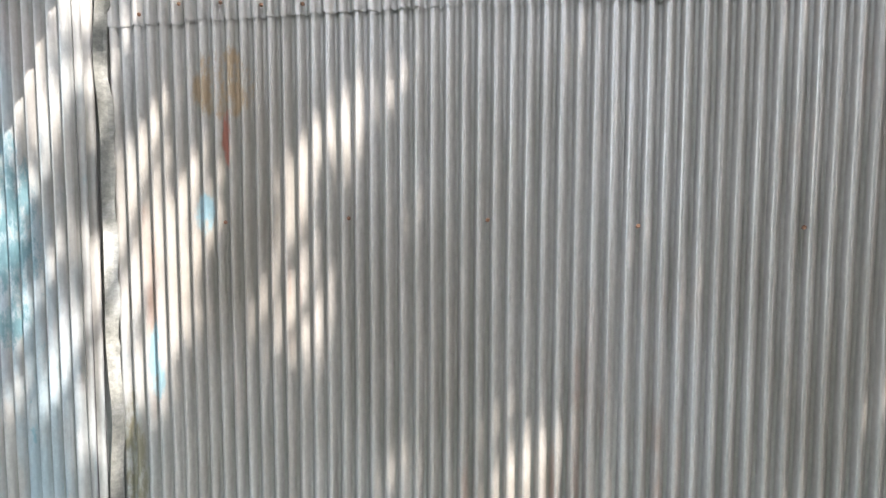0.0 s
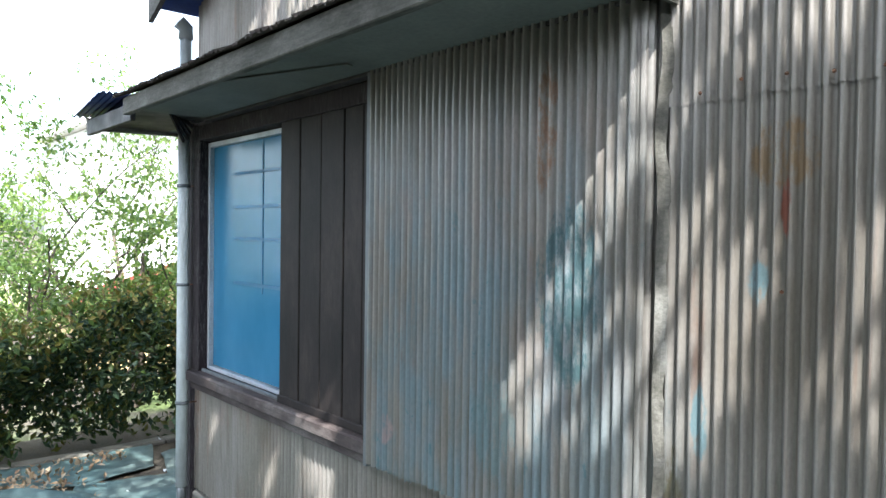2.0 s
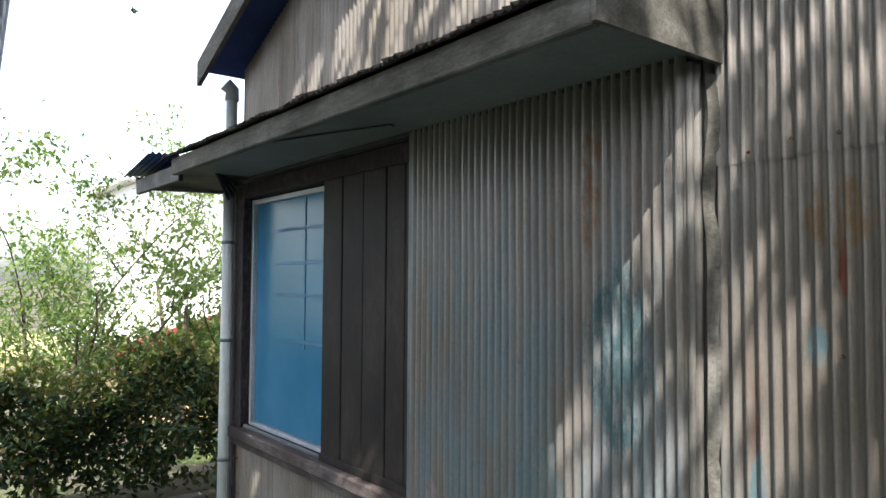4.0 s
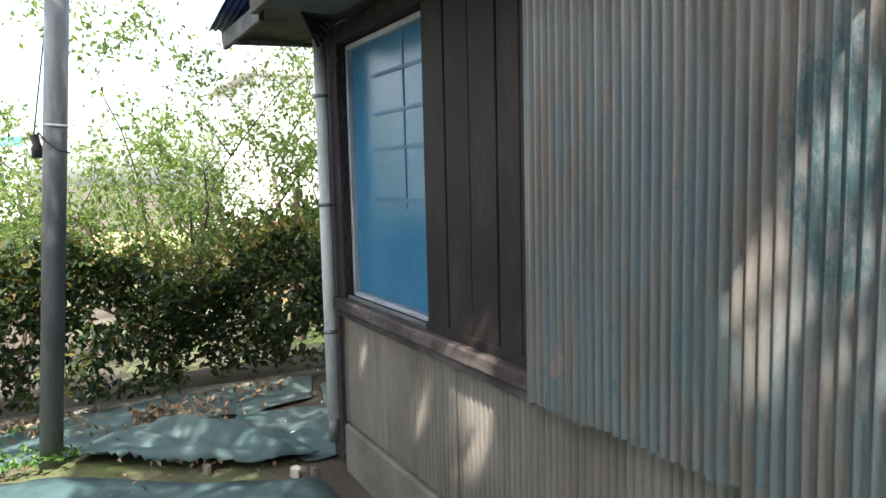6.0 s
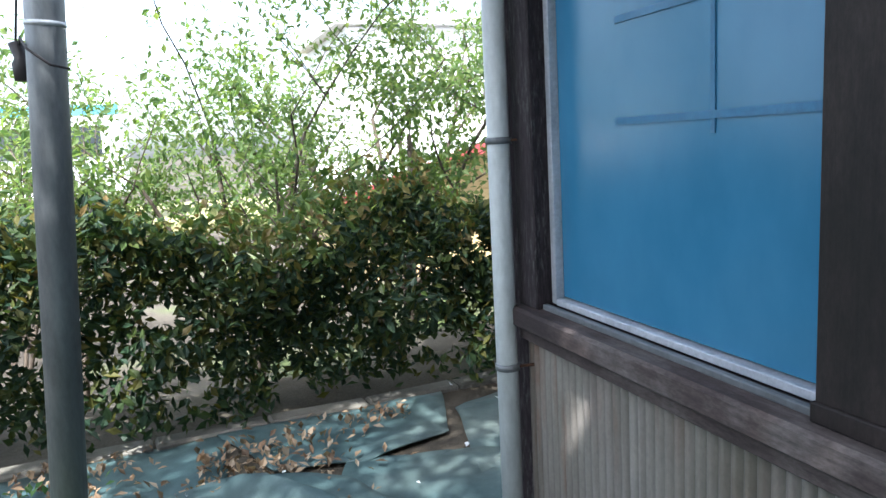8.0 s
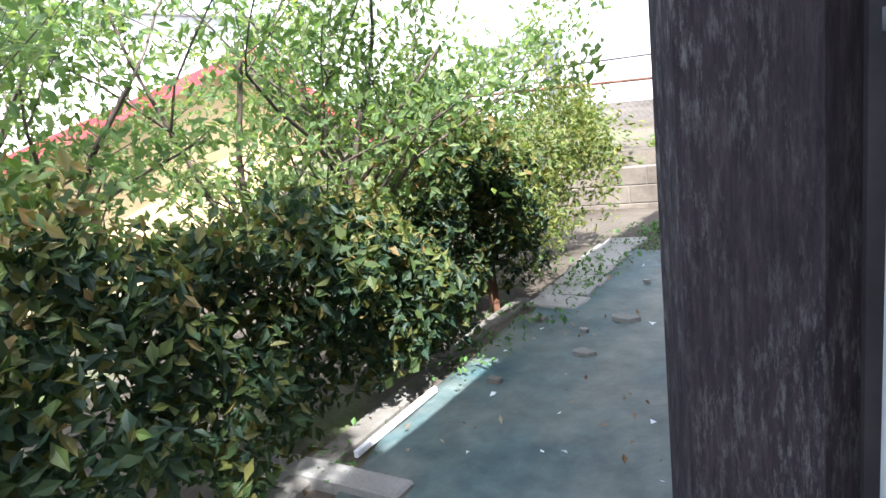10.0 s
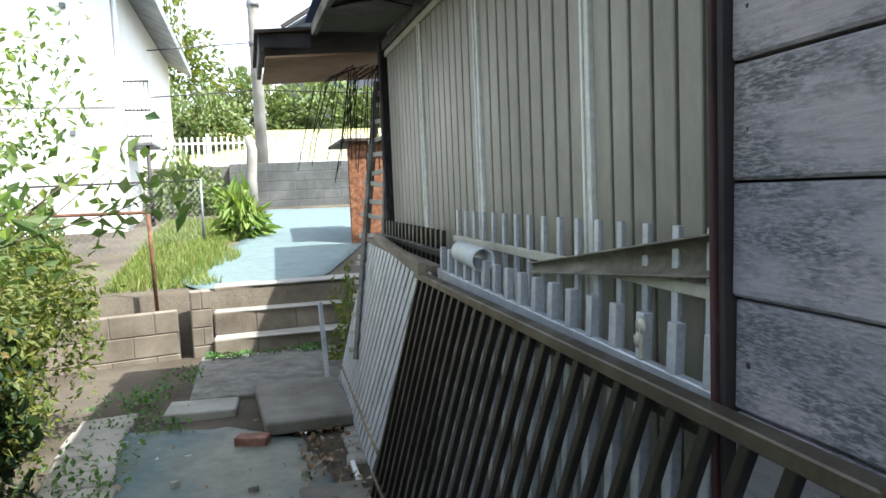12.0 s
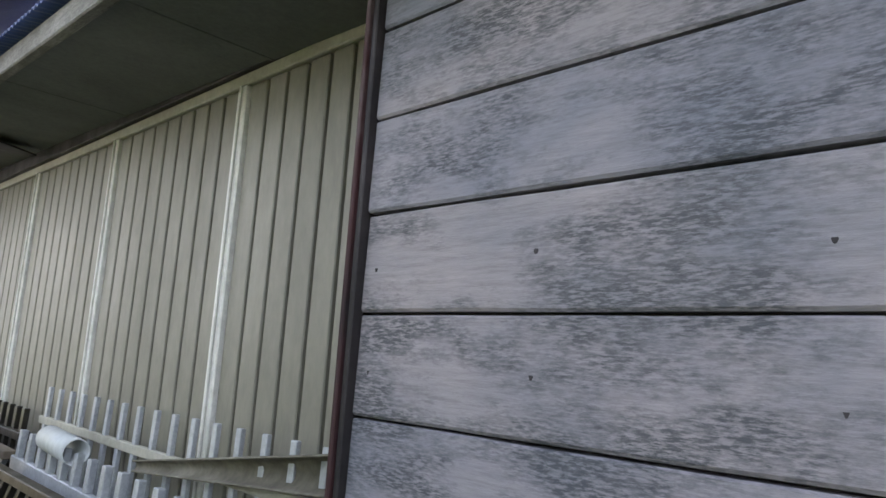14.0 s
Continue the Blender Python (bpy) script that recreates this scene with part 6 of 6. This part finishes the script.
for i, (x, y, z, rx, rz) in enumerate(((-14, 33, 3.0, 3.5, 3.4), (-9, 36, 3.2, 4, 3.8), (-4.5, 36, 4.3, 2.6, 2.6), (-1.2, 36, 4.3, 2.5, 2.6), (2.5, 36, 4.3, 3, 2.6), (-19, 35, 2.5, 4, 4.5), (7, 34, 3, 3, 2.6), (-11, 44, 5.0, 3.5, 6.5), (-7, 31, 2.6, 1.8, 1.6))):
    bush("far_woods", (x, y, z), (rx, 2.5, rz), 3000, 30 + i, FAR_LEAF, 0.32, "leafy wooded bank in the distance", "woods")
tagged(mesh_ob("grass_bank", [(-40, 25.5, 2.1), (20, 25.5, 2.1), (20, 33, 4.2), (-40, 33, 4.2), (20, 60, 5.5), (-40, 60, 5.5)], [(0, 1, 2, 3), (3, 2, 4, 5)], BANK := weathered("dry_grass_bank", (0.2, 0.2, 0.08), (0.3, 0.28, 0.13), (0.38, 0.34, 0.18), 1.5, rough=0.95, grain=12)), "sunlit dry grass bank behind the fence", "bank", kind="structure")


bush("far_woods", (-7.6, 32, 5.6), (2.2, 1.8, 3.4), 1500, 51, YELLOW_LEAF, 0.3, "sunlit light green tree on the bank", "woods")
bush("far_woods", (-6.2, 30, 3.4), (1.6, 1.5, 2.0), 1800, 52, FAR_LEAF, 0.26, "leafy shrubs on the bank", "woods")


def far_house():
    root = empty("dark_house", (-2.0, 50, 4))
    ps = []
    V = [(x, y, z) for y in (48, 58) for x, z in ((-1.95, 4), (6, 4), (6, 10.4), (-0.3, 12.9), (-1.95, 11.9))]
    ps.append(mesh_ob("wall", V, [(0, 1, 2, 3, 4), (9, 8, 7, 6, 5), (0, 5, 6, 1), (1, 6, 7, 2), (2, 7, 8, 3), (3, 8, 9, 4), (4, 9, 5, 0)], DARKWALL))
    for a, b in (((-2.3, 47.6, 11.8), (-0.3, 47.6, 13.05)), ((-0.3, 47.6, 13.05), (6.6, 47.6, 10.25))):
        ps.append(beam("bargeboard", a, b, 0.3, 0.25, BLACKISH))
    for x, z in ((2.2, 10.0), (3.4, 9.7), (4.6, 9.2)):
        ps.append(box("window", x, x + 1.0, 47.95, 47.99, z, z + 1.0, PALEROOF, None, 0.02))
    under(root, root.location, *ps)
    tagged(root, "dark slate-blue gabled house in the distance", "house")
    s = empty("brick_shed", (-3.3, 10.5, 0.6))
    ps = [box("panel", -3.57, -2.9, 11.5, 11.55, 0.5, 2.12, OSB, None, 0.01), box("side", -2.9, -2.85, 11.5, 13, 0.5, 2.12, OSB, None, 0.01), box("cap", -3.66, -2.8, 11.4, 13.1, 2.12, 2.17, ROOF, None, 0.01)]
    under(s, s.location, *ps)
    tagged(s, "small shed with flaking rust-brown panels", "shed")


far_house()


# ---- beyond the hedge ----
def red_roof_house():
    root = empty("yellow_house", (-16, 6.5, -1.5))
    ps = [box("wall", -17, -12.5, 3.2, 11.1, -2.5, 0.6, YELLOWWALL, None, 0.02)]
    ridge_y, low_y, end_y, zl, zr = 8.6, 2.6, 11.6, 0.5, 2.3
    V = [(x, y, z) for x in (-12.0, -17.5) for y, z in ((low_y, zl), (ridge_y, zr), (end_y, zl), (low_y, zl + 0.12), (ridge_y, zr + 0.12), (end_y, zl + 0.12))]
    ps.append(mesh_ob("roof", V, [(0, 1, 4, 3), (1, 2, 5, 4), (6, 9, 10, 7), (7, 10, 11, 8), (3, 4, 10, 9), (4, 5, 11, 10), (0, 6, 7, 1), (1, 7, 8, 2), (0, 3, 9, 6), (2, 8, 11, 5)], PALEROOF))
    ps.append(beam("bargeboard", (-11.95, low_y, zl + 0.05), (-11.95, ridge_y, zr + 0.05), 0.06, 0.17, REDTILE))
    ps.append(beam("bargeboard", (-11.95, end_y, zl + 0.05), (-11.95, ridge_y, zr + 0.05), 0.06, 0.17, REDTILE))
    V = [(x, y, z) for x in (-12.5, -12.7) for y, z in ((3.2, 0.6), (ridge_y, zr - 0.1), (11.1, 0.6))]
    ps.append(mesh_ob("gable", V, [(0, 1, 2), (5, 4, 3), (0, 3, 4, 1), (1, 4, 5, 2), (2, 5, 3, 0)], YELLOWWALL))
    under(root, root.location, *ps)
    tagged(root, "yellow house with a red-edged pale roof", "house")
    w = empty("garage", (-20, 8, -2))
    ps = [box("wall", -25, -20, 5.0, 17, -2.5, 4.3, WHITEWALL, None, 0.02), box("roof", -25.3, -19.7, 4.7, 17.3, 4.31, 4.5, PALEROOF, None, 0.02)]
    under(w, w.location, *ps)
    tagged(w, "pale flat-roofed building beyond the hedge", "building")


red_roof_house()


def rail_carriage():
    root = empty("rail_carriage", (-30, -8, -1.0))
    ps = [box("body", -30.0, -27.5, -26, -0.6, 0.2, 3.3, WHITEPAINT, None, 0.12), box("stripe", -27.5, -27.47, -26, -0.7, 2.8, 3.1, PALEBLUE, None, 0.0),
          box("underframe", -29.6, -27.8, -25.5, -1.1, -0.7, 0.21, BLACKISH, None, 0.05)]
    for i in range(9):
        y = -2.2 - i * 2.0
        ps.append(box("window", -27.498, -27.46, y, y + 0.9, 1.5, 2.45, DARKGLASS, None, 0.01))
    under(root, root.location, *ps)
    tagged(root, "white railway carriage with a light blue stripe", "rail carriage")
    tagged(box("embankment", -36, -26, -60, 60, -3, -0.7, BANK, None, 0.05), "grassy railway embankment", "embankment", kind="structure")


rail_carriage()



def screen(p, q, height, deep, n, seed, label):
    """An unseen tall close screen of evergreen leaves between two ground points, added to block sky light."""
    rng = np.random.default_rng(seed)
    u = rng.random(n)
    x, y = p[0] + (q[0] - p[0]) * u + rng.normal(0, deep, n), p[1] + (q[1] - p[1]) * u + rng.normal(0, deep, n)
    z = 0.05 + height * rng.random(n) * (0.85 + 0.15 * np.sin(u * 23))
    tagged(leaf_cloud("sky_block_hedge", np.stack([x, y, z], 1), np.tile([0, 0.6, 0.6], (n, 1)), 0.2, YARD_LEAF, None, seed), label, "hedge", kind="stuff")


# unseen blockers behind and right of the walker, so light comes from the left
screen((-2.6, -3.7), (6.0, -3.7), 4.6, 0.22, 16000, 61, "unseen tall dark leaf screen added to block sky light behind the yard")
screen((4.6, -3.4), (4.6, 0.6), 4.4, 0.22, 8000, 62, "unseen tall dark leaf screen added to block sky light beside the yard")
# unseen wall, added to cut the sky light on the house front
tagged(box("boundary_wall", -3.0, 9.0, -4.2, -4.05, -0.2, 2.3, BLOCK_DARK, None, 0.01), "unseen plain dark wall added to block sky light behind the yard", "wall", kind="structure")
